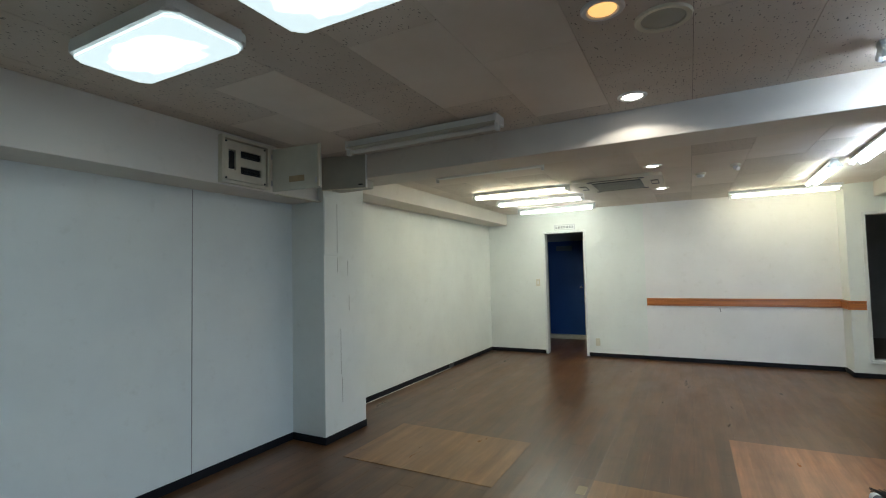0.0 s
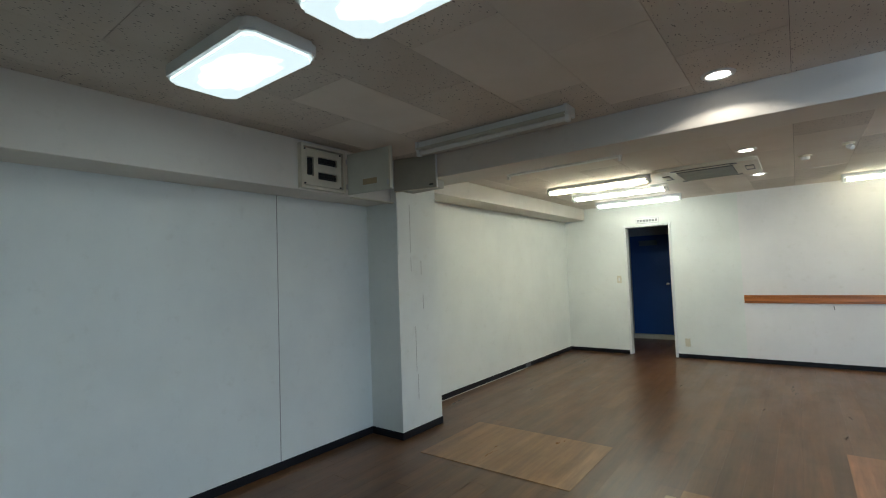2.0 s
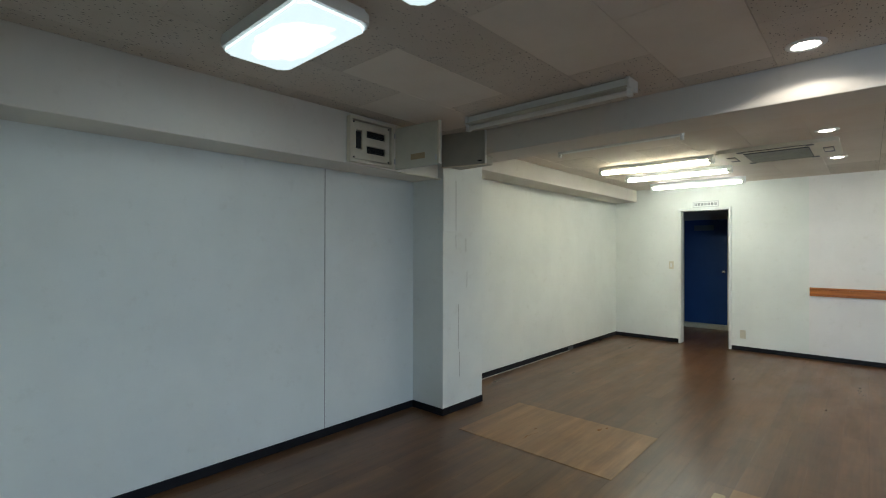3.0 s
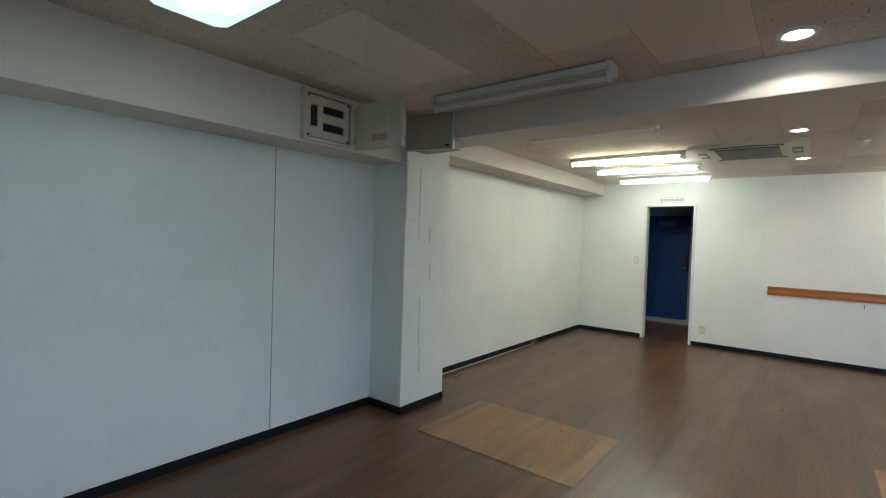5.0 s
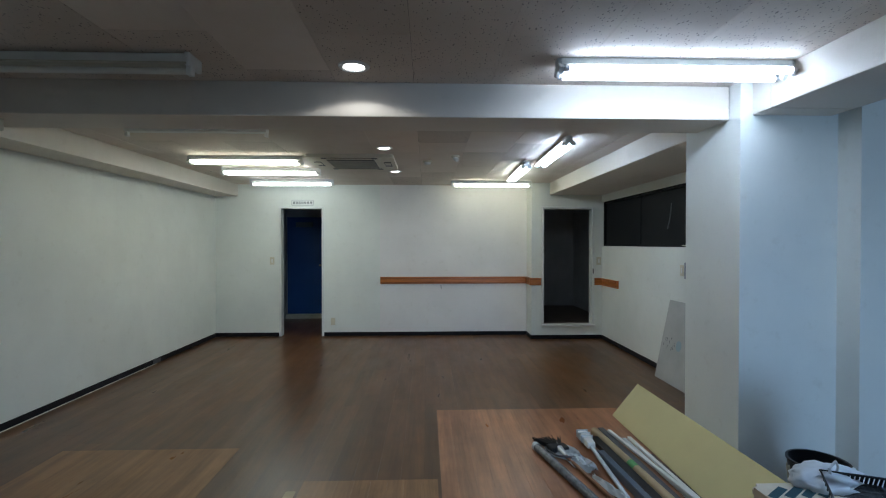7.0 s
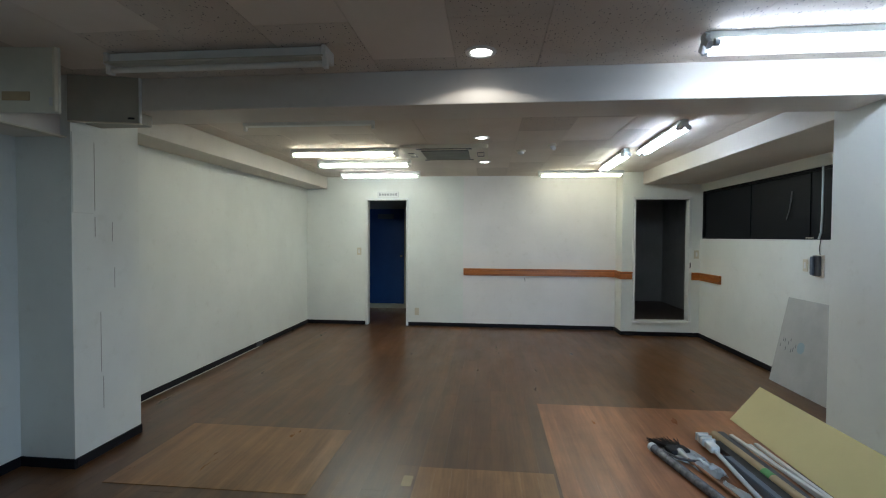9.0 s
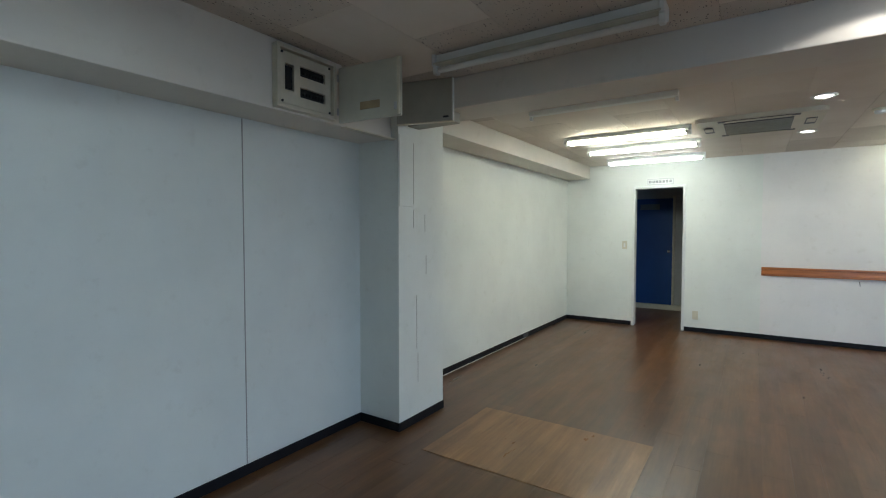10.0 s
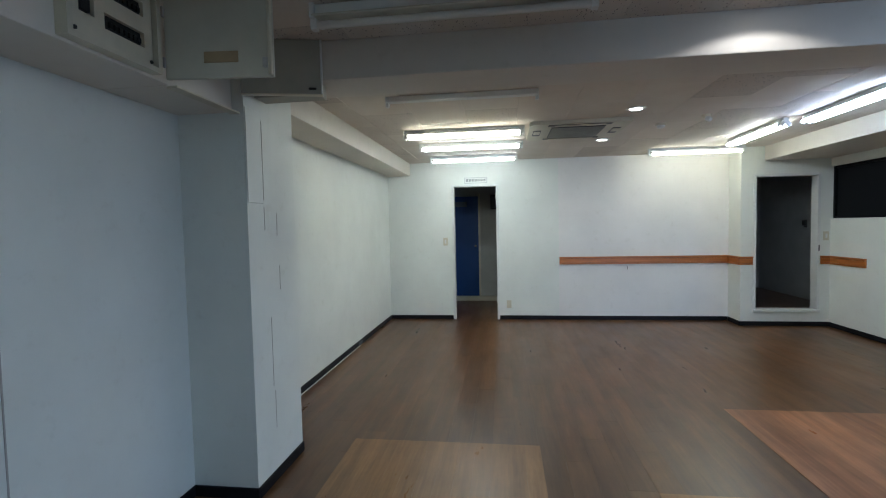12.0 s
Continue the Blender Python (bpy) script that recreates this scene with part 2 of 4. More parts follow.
# ---- building helpers ----
def box_bm(x0, x1, y0, y1, z0, z1, bevel=0.0, segs=2, bm=None):
    own = bm is None
    bm = bmesh.new() if own else bm
    r = bmesh.ops.create_cube(bm, size=1.0)
    m = Matrix.Translation(((x0 + x1) / 2, (y0 + y1) / 2, (z0 + z1) / 2)) @ Matrix.Diagonal((abs(x1 - x0), abs(y1 - y0), abs(z1 - z0), 1))
    bmesh.ops.transform(bm, matrix=m, verts=r["verts"])
    if bevel:
        es = list({e for v in r["verts"] for e in v.link_edges})
        bmesh.ops.bevel(bm, geom=es, offset=bevel, segments=segs, affect="EDGES", profile=0.5)
    return bm


def cyl_bm(p, q, r, r2=None, segs=16, bm=None, bevel=0.0):
    """A rod from p to q."""
    own = bm is None
    bm = bmesh.new() if own else bm
    p, q = Vector(p), Vector(q)
    d = q - p
    o = bmesh.ops.create_cone(bm, cap_ends=True, segments=segs, radius1=r, radius2=r if r2 is None else r2, depth=d.length)
    m = Matrix.Translation((p + q) / 2) @ d.to_track_quat("Z", "Y").to_matrix().to_4x4()
    bmesh.ops.transform(bm, matrix=m, verts=o["verts"])
    if bevel:
        es = [e for e in {e for v in o["verts"] for e in v.link_edges} if len(e.link_faces) == 2 and e.calc_face_angle(0) > 1]
        bmesh.ops.bevel(bm, geom=es, offset=bevel, segments=2, affect="EDGES")
    return bm


def lathe_bm(profile, segs=28, at=(0, 0, 0)):
    """Turns a profile of (radius, height) round the z axis."""
    bm = bmesh.new()
    rings = []
    for r, z in profile:
        rings.append([bm.verts.new((at[0] + r * math.cos(2 * math.pi * i / segs), at[1] + r * math.sin(2 * math.pi * i / segs), at[2] + z)) for i in range(segs)])
    for a, b in zip(rings, rings[1:]):
        for i in range(segs):
            bm.faces.new((a[i], a[(i + 1) % segs], b[(i + 1) % segs], b[i]))
    bm.faces.new(rings[0][::-1])
    bm.faces.new(rings[-1])
    bmesh.ops.recalc_face_normals(bm, faces=bm.faces)
    return bm


def slab_bm(x0, x1, y0, y1, z0, z1, radius, segs=6, edge=0.004):
    """A slab with rounded corners in plan."""
    bm = bmesh.new()
    pts = []
    for cx, cy, a0 in ((x1 - radius, y1 - radius, 0), (x0 + radius, y1 - radius, 90), (x0 + radius, y0 + radius, 180), (x1 - radius, y0 + radius, 270)):
        for i in range(segs + 1):
            a = radians(a0 + 90 * i / segs)
            pts.append((cx + radius * math.cos(a), cy + radius * math.sin(a)))
    lo = [bm.verts.new((x, y, z0)) for x, y in pts]
    hi = [bm.verts.new((x, y, z1)) for x, y in pts]
    n = len(pts)
    bm.faces.new(lo[::-1])
    bm.faces.new(hi)
    for i in range(n):
        bm.faces.new((lo[i], lo[(i + 1) % n], hi[(i + 1) % n], hi[i]))
    if edge:
        es = [e for e in bm.edges if abs(e.verts[0].co.z - e.verts[1].co.z) < 1e-6]
        bmesh.ops.bevel(bm, geom=es, offset=edge, segments=2, affect="EDGES")
    return bm


def curve_bm(points, r, segs=8):
    """A bent wire through the points."""
    bm = bmesh.new()
    pts = [Vector(p) for p in points]
    rings = []
    for i, p in enumerate(pts):
        d = (pts[min(i + 1, len(pts) - 1)] - pts[max(i - 1, 0)]).normalized()
        u = d.orthogonal().normalized() if i == 0 else (u - d * u.dot(d)).normalized()
        w = d.cross(u)
        rings.append([bm.verts.new(p + r * (u * math.cos(2 * math.pi * k / segs) + w * math.sin(2 * math.pi * k / segs))) for k in range(segs)])
    for a, b in zip(rings, rings[1:]):
        for k in range(segs):
            bm.faces.new((a[k], a[(k + 1) % segs], b[(k + 1) % segs], b[k]))
    bm.faces.new(rings[0][::-1])
    bm.faces.new(rings[-1])
    return bm


def mesh_of(name, bm, material, smooth=False):
    me = bpy.data.meshes.new(name)
    if smooth:
        for f in bm.faces:
            f.smooth = True
        for e in bm.edges:
            e.smooth = e.calc_face_angle(0) < 0.6
    bm.to_mesh(me)
    bm.free()
    me.materials.append(material)
    return me


def part(name, bm, material, parent=None, label="", smooth=False):
    ob = new(name, mesh_of(name, bm, material, smooth))
    ob.parent = parent
    if label:
        ob["label"] = label
    return ob


def thing(name, label, category, at=(0, 0, 0), group="", turn=0):
    e = new(name)
    e.empty_display_size = 0.1
    e.matrix_basis = pose(*at, 0, 0, turn)
    return tagged(e, label, category, group)


def structure(name, bm, material, label, category):
    return tagged(part(name, bm, material), label, category, kind="structure")


def wall(name, boxes, material=None, label="plain white papered wall", category="wall"):
    bm = bmesh.new()
    for b in boxes:
        box_bm(*b, bm=bm)
    return structure(name, bm, material or WALL, label, category)


# ---- setting: walls, pillars, beams ----
wall("wall_west_near", [(-3.31, XW, -2.5, 3.08, 0, C)], label="white papered wall with a vertical panel seam")
wall("pillar_west", [(-3.31, COL_W, 3.08, 3.635, 0, C)], label="white papered pillar with cracked vertical seams", category="pillar")
wall("wall_west_far", [(-3.4, XWF, 3.635, YN, 0, C)], label="white papered wall above a black baseboard")
D1A, D1B, D1T = -2.175, -1.515, 2.06
wall("wall_north", [(-3.4, D1A, YN, YN + 0.12, 0, C), (D1B, -0.59, YN, YN + 0.12, 0, C), (D1A, D1B, YN, YN + 0.12, D1T, C)], label="white papered wall with a narrow doorway")
wall("wall_north_mid", [(-0.59, 1.8, YN - 0.001, YN + 0.12, 0, C)], WALL_B, "newer white papered wall with an orange rail")
D2A, D2B, D2Z, D2T = 1.985, 2.76, 0.225, 2.04
wall("wall_north_east", [(1.8, D2A, YD, YN + 0.12, 0, C), (D2B, XE + 0.15, YD, YD + 0.12, 0, C), (D2A, D2B, YD, YD + 0.12, 0, D2Z), (D2A, D2B, YD, YD + 0.12, D2T, C)], label="white papered wall with a raised narrow doorway")
WA, WB, WZ, WT = 4.4, 7.62, 1.452, 2.14
wall("wall_east_far", [(XE, XE + 0.15, 3.65, YD, 0, WZ), (XE, XE + 0.15, 3.65, YD, WT, C), (XE, XE + 0.15, 3.65, WA, WZ, WT)], label="white papered wall below a dark strip window")
wall("pillar_east", [(COL_E, 3.06, 3.08, 3.65, 0, C)], label="white papered pillar carrying the ceiling beam", category="pillar")
wall("wall_east_near", [(2.59, 3.06, 2.93, 3.08, 0, C), (2.96, 3.15, -2.5, 0.2, 0, C), (2.96, 3.15, 2.3, 2.93, 0, C), (2.96, 3.15, 0.2, 2.3, 0, 0.9), (2.96, 3.15, 0.2, 2.3, 2.06, C)], label="white papered stepped wall")
wall("wall_south", [(-3.31, 1.85, -2.7, -2.5, 0, C), (2.91, 3.15, -2.7, -2.5, 0, C), (1.85, 2.91, -2.7, -2.5, 2.08, C), (1.85, 2.91, -2.7, -2.5, 0, 0.6)], label="plain white papered wall around a narrow window opening")
wall("wall_stub", [(XW, -1.73, -2.5, 0.2, 0, C)], label="white papered wall end with an orange rail")
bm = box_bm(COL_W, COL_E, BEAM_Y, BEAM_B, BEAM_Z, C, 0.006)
structure("beam_main", bm, BEAM_SHADE, "white papered ceiling beam between two pillars", "beam")
structure("beam_west_near", box_bm(XW, -2.787, -2.5, 2.6, 2.068, C, 0.005), BEAM_SHADE, "white papered dropped beam along the wall", "beam")
structure("beam_west_end", box_bm(XW, -2.80, 2.6, 3.08, 2.068, C, 0.004), BEAM_SHADE, "short end of the dropped beam beside the pillar", "beam")
structure("beam_west_far", box_bm(XWF, -2.85, 3.635, YN, 2.245, C, 0.006), BEAM_SHADE, "white papered dropped beam along the far wall", "beam")
structure("beam_east_far", box_bm(2.09, XE, 3.65, YD, 2.25, C, 0.006), BEAM_SHADE, "white papered dropped beam above the strip window", "beam")
structure("beam_east_near", box_bm(2.07, 2.55, -2.5, 2.93, 2.24, C, 0.005), BEAM_SHADE, "white papered dropped beam beside the fluorescent lamp", "beam")
structure("beam_east_end", box_bm(2.07, 2.55, 2.932, 3.08, 2.24, C, 0.004), BEAM_SHADE, "short end of the dropped beam at the pillar", "beam")

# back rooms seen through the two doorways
wall("back_room_1_wall", [(-2.75, -2.65, YN + 0.12, 9.9, 0, C), (-1.42, -1.3, YN + 0.12, 9.9, 0, C), (-2.75, -1.3, 9.9, 10.0, 0, C)], DIMWALL, "pale lobby wall behind the doorway, dimness put into its grey")
wall("back_room_2_wall", [(1.78, 1.88, YN + 0.12, 9.9, 0, C), (3.18, 3.28, YD + 0.12, 9.9, 0, C), (1.78, 3.28, 9.9, 10.0, 0, C)], DIMWALL, "grey wall of the small raised room, dimness put into its colour")
structure("back_room_2_floor", box_bm(1.88, 3.18, YD + 0.12, 9.9, 0.0, 0.222), DARKWOOD, "dark raised floor of the small room", "floor")
structure("floor", box_bm(-3.4, 3.3, -2.7, 10.0, -0.12, -0.004), SCREED, "worn brown wood-look plank floor", "floor")
FLOOR_OB = bpy.data.objects["floor"]

# ---- ceiling boards: 455 x 910 mm, laid in half bond, one mesh ----
PLAIN = {(-3, 1), (-2, 1), (-2, 0), (-5, 1), (-6, 1), (-4, 3), (-2, 4), (-5, 4), (-1, 4), (1, 4), (3, 4), (-6, 3), (-3, 4), (2, 5), (-4, 5), (-1, 6), (1, 6), (-6, 5), (3, 6), (-2, 5), (0, 5)}


def build_ceiling():
    bm = bmesh.new()
    rng = random.Random(4)
    for i in range(-8, 7):
        x0 = 0.09 + 0.455 * i
        for j in range(-5, 9):
            y0 = 1.63 + 0.91 * (j - 1) + (0.455 if i % 2 == 0 else 0)
            y1 = min(y0 + 0.91, 8.0)
            if y1 - y0 < 0.05:
                continue
            sag = rng.uniform(0, 0.0015)
            n = len(bm.faces)
            box_bm(x0 + 0.0012, x0 + 0.4538, y0 + 0.0012, y1 - 0.0012, C - sag, C + 0.012, bm=bm)
            bm.faces.ensure_lookup_table()
            plain = (i, j) in PLAIN or (y0 > 3.4 and rng.random() < 0.65)
            for f in bm.faces[n:]:
                f.material_index = 1 if plain else 0
    n = len(bm.faces)
    box_bm(-3.6, 3.4, -2.8, 10.2, C + 0.012, C + 0.1, bm=bm)
    bm.faces.ensure_lookup_table()
    for f in bm.faces[n:]:
        f.material_index = 2
    ob = structure("ceiling", bm, BOARD_PITTED, "stained pitted ceiling boards with plain replacement boards", "ceiling")
    ob.data.materials.append(BOARD_PLAIN)
    ob.data.materials.append(GAP)


build_ceiling()


# ---- baseboards ----
def baseboards():
    h, d = 0.062, 0.012
    runs = [
        (XW, XW + d, -2.5, 3.08 - d), (XW, COL_W + d, 3.08 - d, 3.08), (COL_W, COL_W + d, 3.08, 3.635),
        (XWF, XWF + d, 3.635, YN - d), (XWF, D1A - 0.03, YN - d, YN), (D1B + 0.03, 1.8 - d, YN - d, YN),
        (1.8 - d, 1.8, YD - d, YN - d), (1.8, XE - d, YD - d, YD), (XE - d, XE, 3.65, YD),
    ]
    for x0, x1, y0, y1 in runs:
        structure("baseboard", box_bm(x0, x1, y0, y1, 0, h, 0.003, 1), BASE, "black vinyl baseboard along the white wall", "baseboard")


baseboards()


# ---- doorways ----
def doorway(name, x0, x1, y, z0, z1, depth, label, sill):
    """White timber door lining with a slight reveal."""
    d = tagged(new(name), label, "door frame", kind="structure")
    w, p = 0.03, 0.012
    part("jamb", box_bm(x0 - w, x0 + 0.008, y - p, y + depth, z0, z1 + w, 0.003, 1), WHITE, d)
    part("jamb", box_bm(x1 - 0.008, x1 + w, y - p, y + depth, z0, z1 + w, 0.003, 1), WHITE, d)
    part("head", box_bm(x0 + 0.008, x1 - 0.008, y - p, y + depth, z1 - 0.008, z1 + w, 0.003, 1), WHITE, d)
    if sill:
        part("sill", box_bm(x0 - w, x1 + w, y - 0.035, y + depth, z0 - 0.035, z0 + 0.004, 0.004, 1), WHITE, d, "worn pale threshold")
    return d


d1 = doorway("door_1", D1A, D1B, YN, 0.0, D1T, 0.13, "open doorway with a narrow white frame", False)
for z in (0.25, 1.85):
    part("hinge", box_bm(D1B - 0.016, D1B - 0.008, YN + 0.03, YN + 0.06, z, z + 0.1, 0.002, 1), STEEL, d1)
part("strike_plate", box_bm(D1B - 0.012, D1B - 0.008, YN + 0.06, YN + 0.085, 0.95, 1.05), STEEL, d1)
d2 = doorway("door_2", D2A, D2B, YD, D2Z, D2T, 0.13, "open doorway raised above the floor in a white frame", True)
part("latch_plate", box_bm(D2B + 0.004, D2B + 0.018, YD - 0.016, YD - 0.012, 1.02, 1.1, 0.002, 1), BLACK, d2)

# blue door at the back of the lobby
bd = thing("blue_door", "closed deep blue flush door with a chrome knob", "door", (0, 0, 0))
part("leaf", box_bm(-2.62, -1.90, 9.85, 9.895, 0.085, 2.02, 0.003, 1), BLUE, bd)
part("louvre_panel", box_bm(-2.45, -2.12, 9.842, 9.85, 1.82, 1.92, 0.003, 1), SLATE, bd, "dark vent near the top")
knob = part("knob", lathe_bm([(0.024, 0.0), (0.024, 0.006), (0.011, 0.01), (0.011, 0.03), (0.02, 0.036), (0.026, 0.05), (0.024, 0.062), (0.012, 0.07)]), CHROME, bd, "chrome knob", True)
knob.matrix_basis = pose(-1.955, 9.85, 1.06, 90)
part("door_frame", box_bm(-1.90, -1.865, 9.83, 9.897, 0.0, 2.06, 0.003, 1), LIGHTCAB, bd)
structure("step_lobby", box_bm(-2.64, -1.43, 9.78, 9.898, -0.004, 0.082, 0.005), LIGHTCAB, "pale raised threshold below the blue door", "step")
mb = thing("meter_box", "small dark box on the lobby wall", "box", (-1.55, 9.90, 1.9))
part("body", box_bm(-0.11, 0.11, -0.12, 0, -0.14, 0.14, 0.01), BLACK, mb)
part("cover", box_bm(-0.09, 0.09, -0.128, -0.12, -0.12, 0.1, 0.004), DARKGREY, mb)
pl = thing("lever_lock", "small dark lever lock on the grey wall", "lock", (3.18, 8.6, 1.38))
part("plate", box_bm(-0.012, 0, -0.035, 0.035, -0.06, 0.06, 0.004), DARKGREY, pl)
part("lever", box_bm(-0.05, -0.012, -0.02, 0.02, -0.03, 0.05, 0.006), BLACK, pl)


# ---- strip window in the east wall ----
def strip_window():
    w = tagged(new("window_1"), "dark strip window with black sliding panes", "window", kind="structure")
    x = XE + 0.02
    f = 0.03
    fr = bmesh.new()
    box_bm(x, x + 0.07, WA, WB, WZ, WZ + f, bm=fr)
    box_bm(x, x + 0.07, WA, WB, WT - f, WT, bm=fr)
    box_bm(x, x + 0.07, WB - f, WB, WZ + f, WT - f, bm=fr)
    box_bm(x, x + 0.07, WA, WA + f, WZ + f, WT - f, bm=fr)
    part("window_frame", fr, GLASS, w)
    part("window_sill", box_bm(XE - 0.006, XE + 0.09, WA, WB, WZ - 0.012, WZ - 0.001, 0.003, 1), WHITE, w)
    ys = [WA + f, 5.35, 6.4, WB - f]
    for k, (a, b) in enumerate(zip(ys, ys[1:])):
        dx = 0.0
        pane = part("pane", box_bm(x + 0.03 + dx, x + 0.036 + dx, a, b, WZ + f, WT - f), GLASS, w)
        if k:
            part("stile", box_bm(x + 0.02 + dx, x + 0.03 + dx, a, a + 0.03, WZ + f, WT - f, 0.002, 1), GLASS, pane)
    part("cord", curve_bm([(x + 0.012, 5.62, 1.95), (x + 0.01, 5.63, 1.85), (x + 0.012, 5.66, 1.75), (x + 0.01, 5.70, 1.66)], 0.006), DARKGREY, w)
    part("latch", box_bm(x - 0.012, x + 0.02, 5.26, 5.36, WZ + 0.012, WZ + 0.022, 0.003, 1), IVORY, w)
    structure("window_backing", box_bm(XE + 0.145, XE + 0.16, WA, WB, WZ, WT), BLACK, "black boarding behind the strip window", "panel")


strip_window()


# ---- orange rail ----
def rail(name, x0, x1, y0, y1, along, face):
    """A moulded orange handrail board: dark top lip, body, bottom lip. face: the way it stands out."""
    z0, z1, d = 0.842, 0.954, 0.018
    o = thing(name, "orange-stained moulded wooden wall rail", "rail", group="wall rail")
    fx, fy = face
    for nm, a, b, dd, mt in (("top_lip", z1 - 0.022, z1, d + 0.012, ORANGE), ("groove", z1 - 0.030, z1 - 0.022, d - 0.006, ORANGE_D), ("board", z0 + 0.022, z1 - 0.030, d, ORANGE), ("lower_groove", z0 + 0.016, z0 + 0.022, d - 0.006, ORANGE_D), ("bottom_lip", z0, z0 + 0.016, d + 0.006, ORANGE)):
        if fy:
            part(nm, box_bm(x0, x1, y0 - dd, y0, a, b, 0.002, 1), mt, o)
        else:
            part(nm, box_bm(x0 - dd, x0, y0, y1, a, b, 0.002, 1), mt, o)


def stub_rail():
    o = thing("wall_rail", "orange-stained moulded wooden wall rail", "rail", group="wall rail")
    part("board", box_bm(-1.73, -1.712, -1.6, 0.2, 0.842, 0.932, 0.003, 1), ORANGE, o)
    part("top_lip", box_bm(-1.73, -1.70, -1.6, 0.2, 0.9325, 0.954, 0.003, 1), ORANGE, o)


stub_rail()
rail("wall_rail", -0.583, 1.8, YN, YN, "x", (0, -1))
rail("wall_rail", 1.8, 1.8, YD, YN - 0.032, "y", (-1, 0))
rail("wall_rail", 1.77, D2A - 0.034, YD, YD, "x", (0, -1))
rail("wall_rail", D2B + 0.034, XE, YD, YD, "x", (0, -1))
rail("wall_rail", XE, XE, 6.99, YD - 0.032, "y", (-1, 0))


# ---- switches, outlets, sign ----
def switch(x, y, z, turn, label, h=0.12):
    s = thing("light_switch", label, "switch", (x, y, z), turn=turn)
    part("plate", box_bm(-0.035, 0.035, -0.008, 0, -h / 2, h / 2, 0.003), IVORY, s)
    part("rocker", box_bm(-0.012, 0.012, -0.012, -0.008, -0.03, 0.03, 0.002, 1), WHITE, s)
    return s


switch(-2.311, YN, 1.214, 0, "ivory light switch on the white wall")
switch(2.86, YD, 1.22, 0, "ivory light switch beside the raised doorway")
switch(XE, 5.33, 1.2, -90, "ivory light switch below the strip window")
ic = thing("wall_phone", "dark grey wall phone hanging below the strip window", "phone", (XE, 5.12, 1.21))
part("bracket", box_bm(-0.02, 0, -0.05, 0.05, -0.11, 0.10, 0.006), CREAM, ic, "cream mounting bracket")
part("body", box_bm(-0.05, -0.0202, -0.04, 0.05, -0.10, 0.095, 0.01), DARKGREY, ic)
part("handset", box_bm(-0.075, -0.0502, 0.005, 0.045, -0.09, 0.085, 0.01), SLATE, ic)
part("cord", curve_bm([(-0.01, 0.0, 0.10), (-0.012, 0.01, 0.16), (-0.008, 0.0, 0.24)], 0.004), DARKGREY, ic)
cd = thing("grey_cable", "pale grey cable hanging in front of the dark window", "cable", (XE, 5.11, 1.46))
part("cable", curve_bm([(-0.012, 0.03, 0.0), (-0.014, 0.0, 0.06), (-0.014, -0.01, 0.25), (-0.014, -0.01, 0.5), (-0.014, -0.005, 0.68)], 0.009), PALE, cd)
o = thing("wall_outlet", "ivory power outlet low on the white wall", "outlet", (-1.345, YN, 0.235))
part("plate", box_bm(-0.035, 0.035, -0.008, 0, -0.06, 0.06, 0.003), IVORY, o)
for z in (-0.022, 0.022):
    part("socket", box_bm(-0.014, 0.014, -0.011, -0.008, z - 0.014, z + 0.014, 0.002, 1), CREAM, o)
sg = thing("door_sign", "white plate with dark characters above the doorway", "sign", (-1.826, YN, 2.147))
part("frame", box_bm(-0.175, 0.175, -0.008, 0, -0.045, 0.045, 0.002, 1), STEEL, sg)
part("plate", box_bm(-0.165, 0.165, -0.0095, -0.0082, -0.036, 0.036), WHITE, sg)
for k in range(7):
    x = -0.135 + 0.045 * k
    cb = bmesh.new()
    for dz in (-0.014, 0.0, 0.014):
        box_bm(x - 0.015, x + 0.015, -0.0122, -0.0095, dz - 0.003, dz + 0.003, bm=cb)
    for dx in (-0.009, 0.009):
        box_bm(x + dx - 0.003, x + dx + 0.003, -0.0120, -0.0095, -0.018, 0.018, bm=cb)
    part("character", cb, INK, sg)


# ---- electric panel in the beam, with its door open ----
def plate_bm(us, vs, xs, holes):
    """One plate in the y-z plane with rectangular holes, given as cells of its grid."""
    bm = bmesh.new()
    p = [[[bm.verts.new((x, u, v)) for v in vs] for u in us] for x in xs]
    solid = {(i, j) for i in range(len(us) - 1) for j in range(len(vs) - 1)} - holes
    for i, j in solid:
        a, b = p
        bm.faces.new((b[i][j], b[i + 1][j], b[i + 1][j + 1], b[i][j + 1]))
        bm.faces.new((a[i][j], a[i][j + 1], a[i + 1][j + 1], a[i + 1][j]))
        for (di, dj), (s0, s1) in {(-1, 0): ((0, 0), (0, 1)), (1, 0): ((1, 1), (1, 0)), (0, -1): ((1, 0), (0, 0)), (0, 1): ((0, 1), (1, 1))}.items():
            if (i + di, j + dj) not in solid:
                q, r = (i + s0[0], j + s0[1]), (i + s1[0], j + s1[1])
                bm.faces.new((a[q[0]][q[1]], b[q[0]][q[1]], b[r[0]][r[1]], a[r[0]][r[1]]))
    bmesh.ops.recalc_face_normals(bm, faces=bm.faces)
    return bm


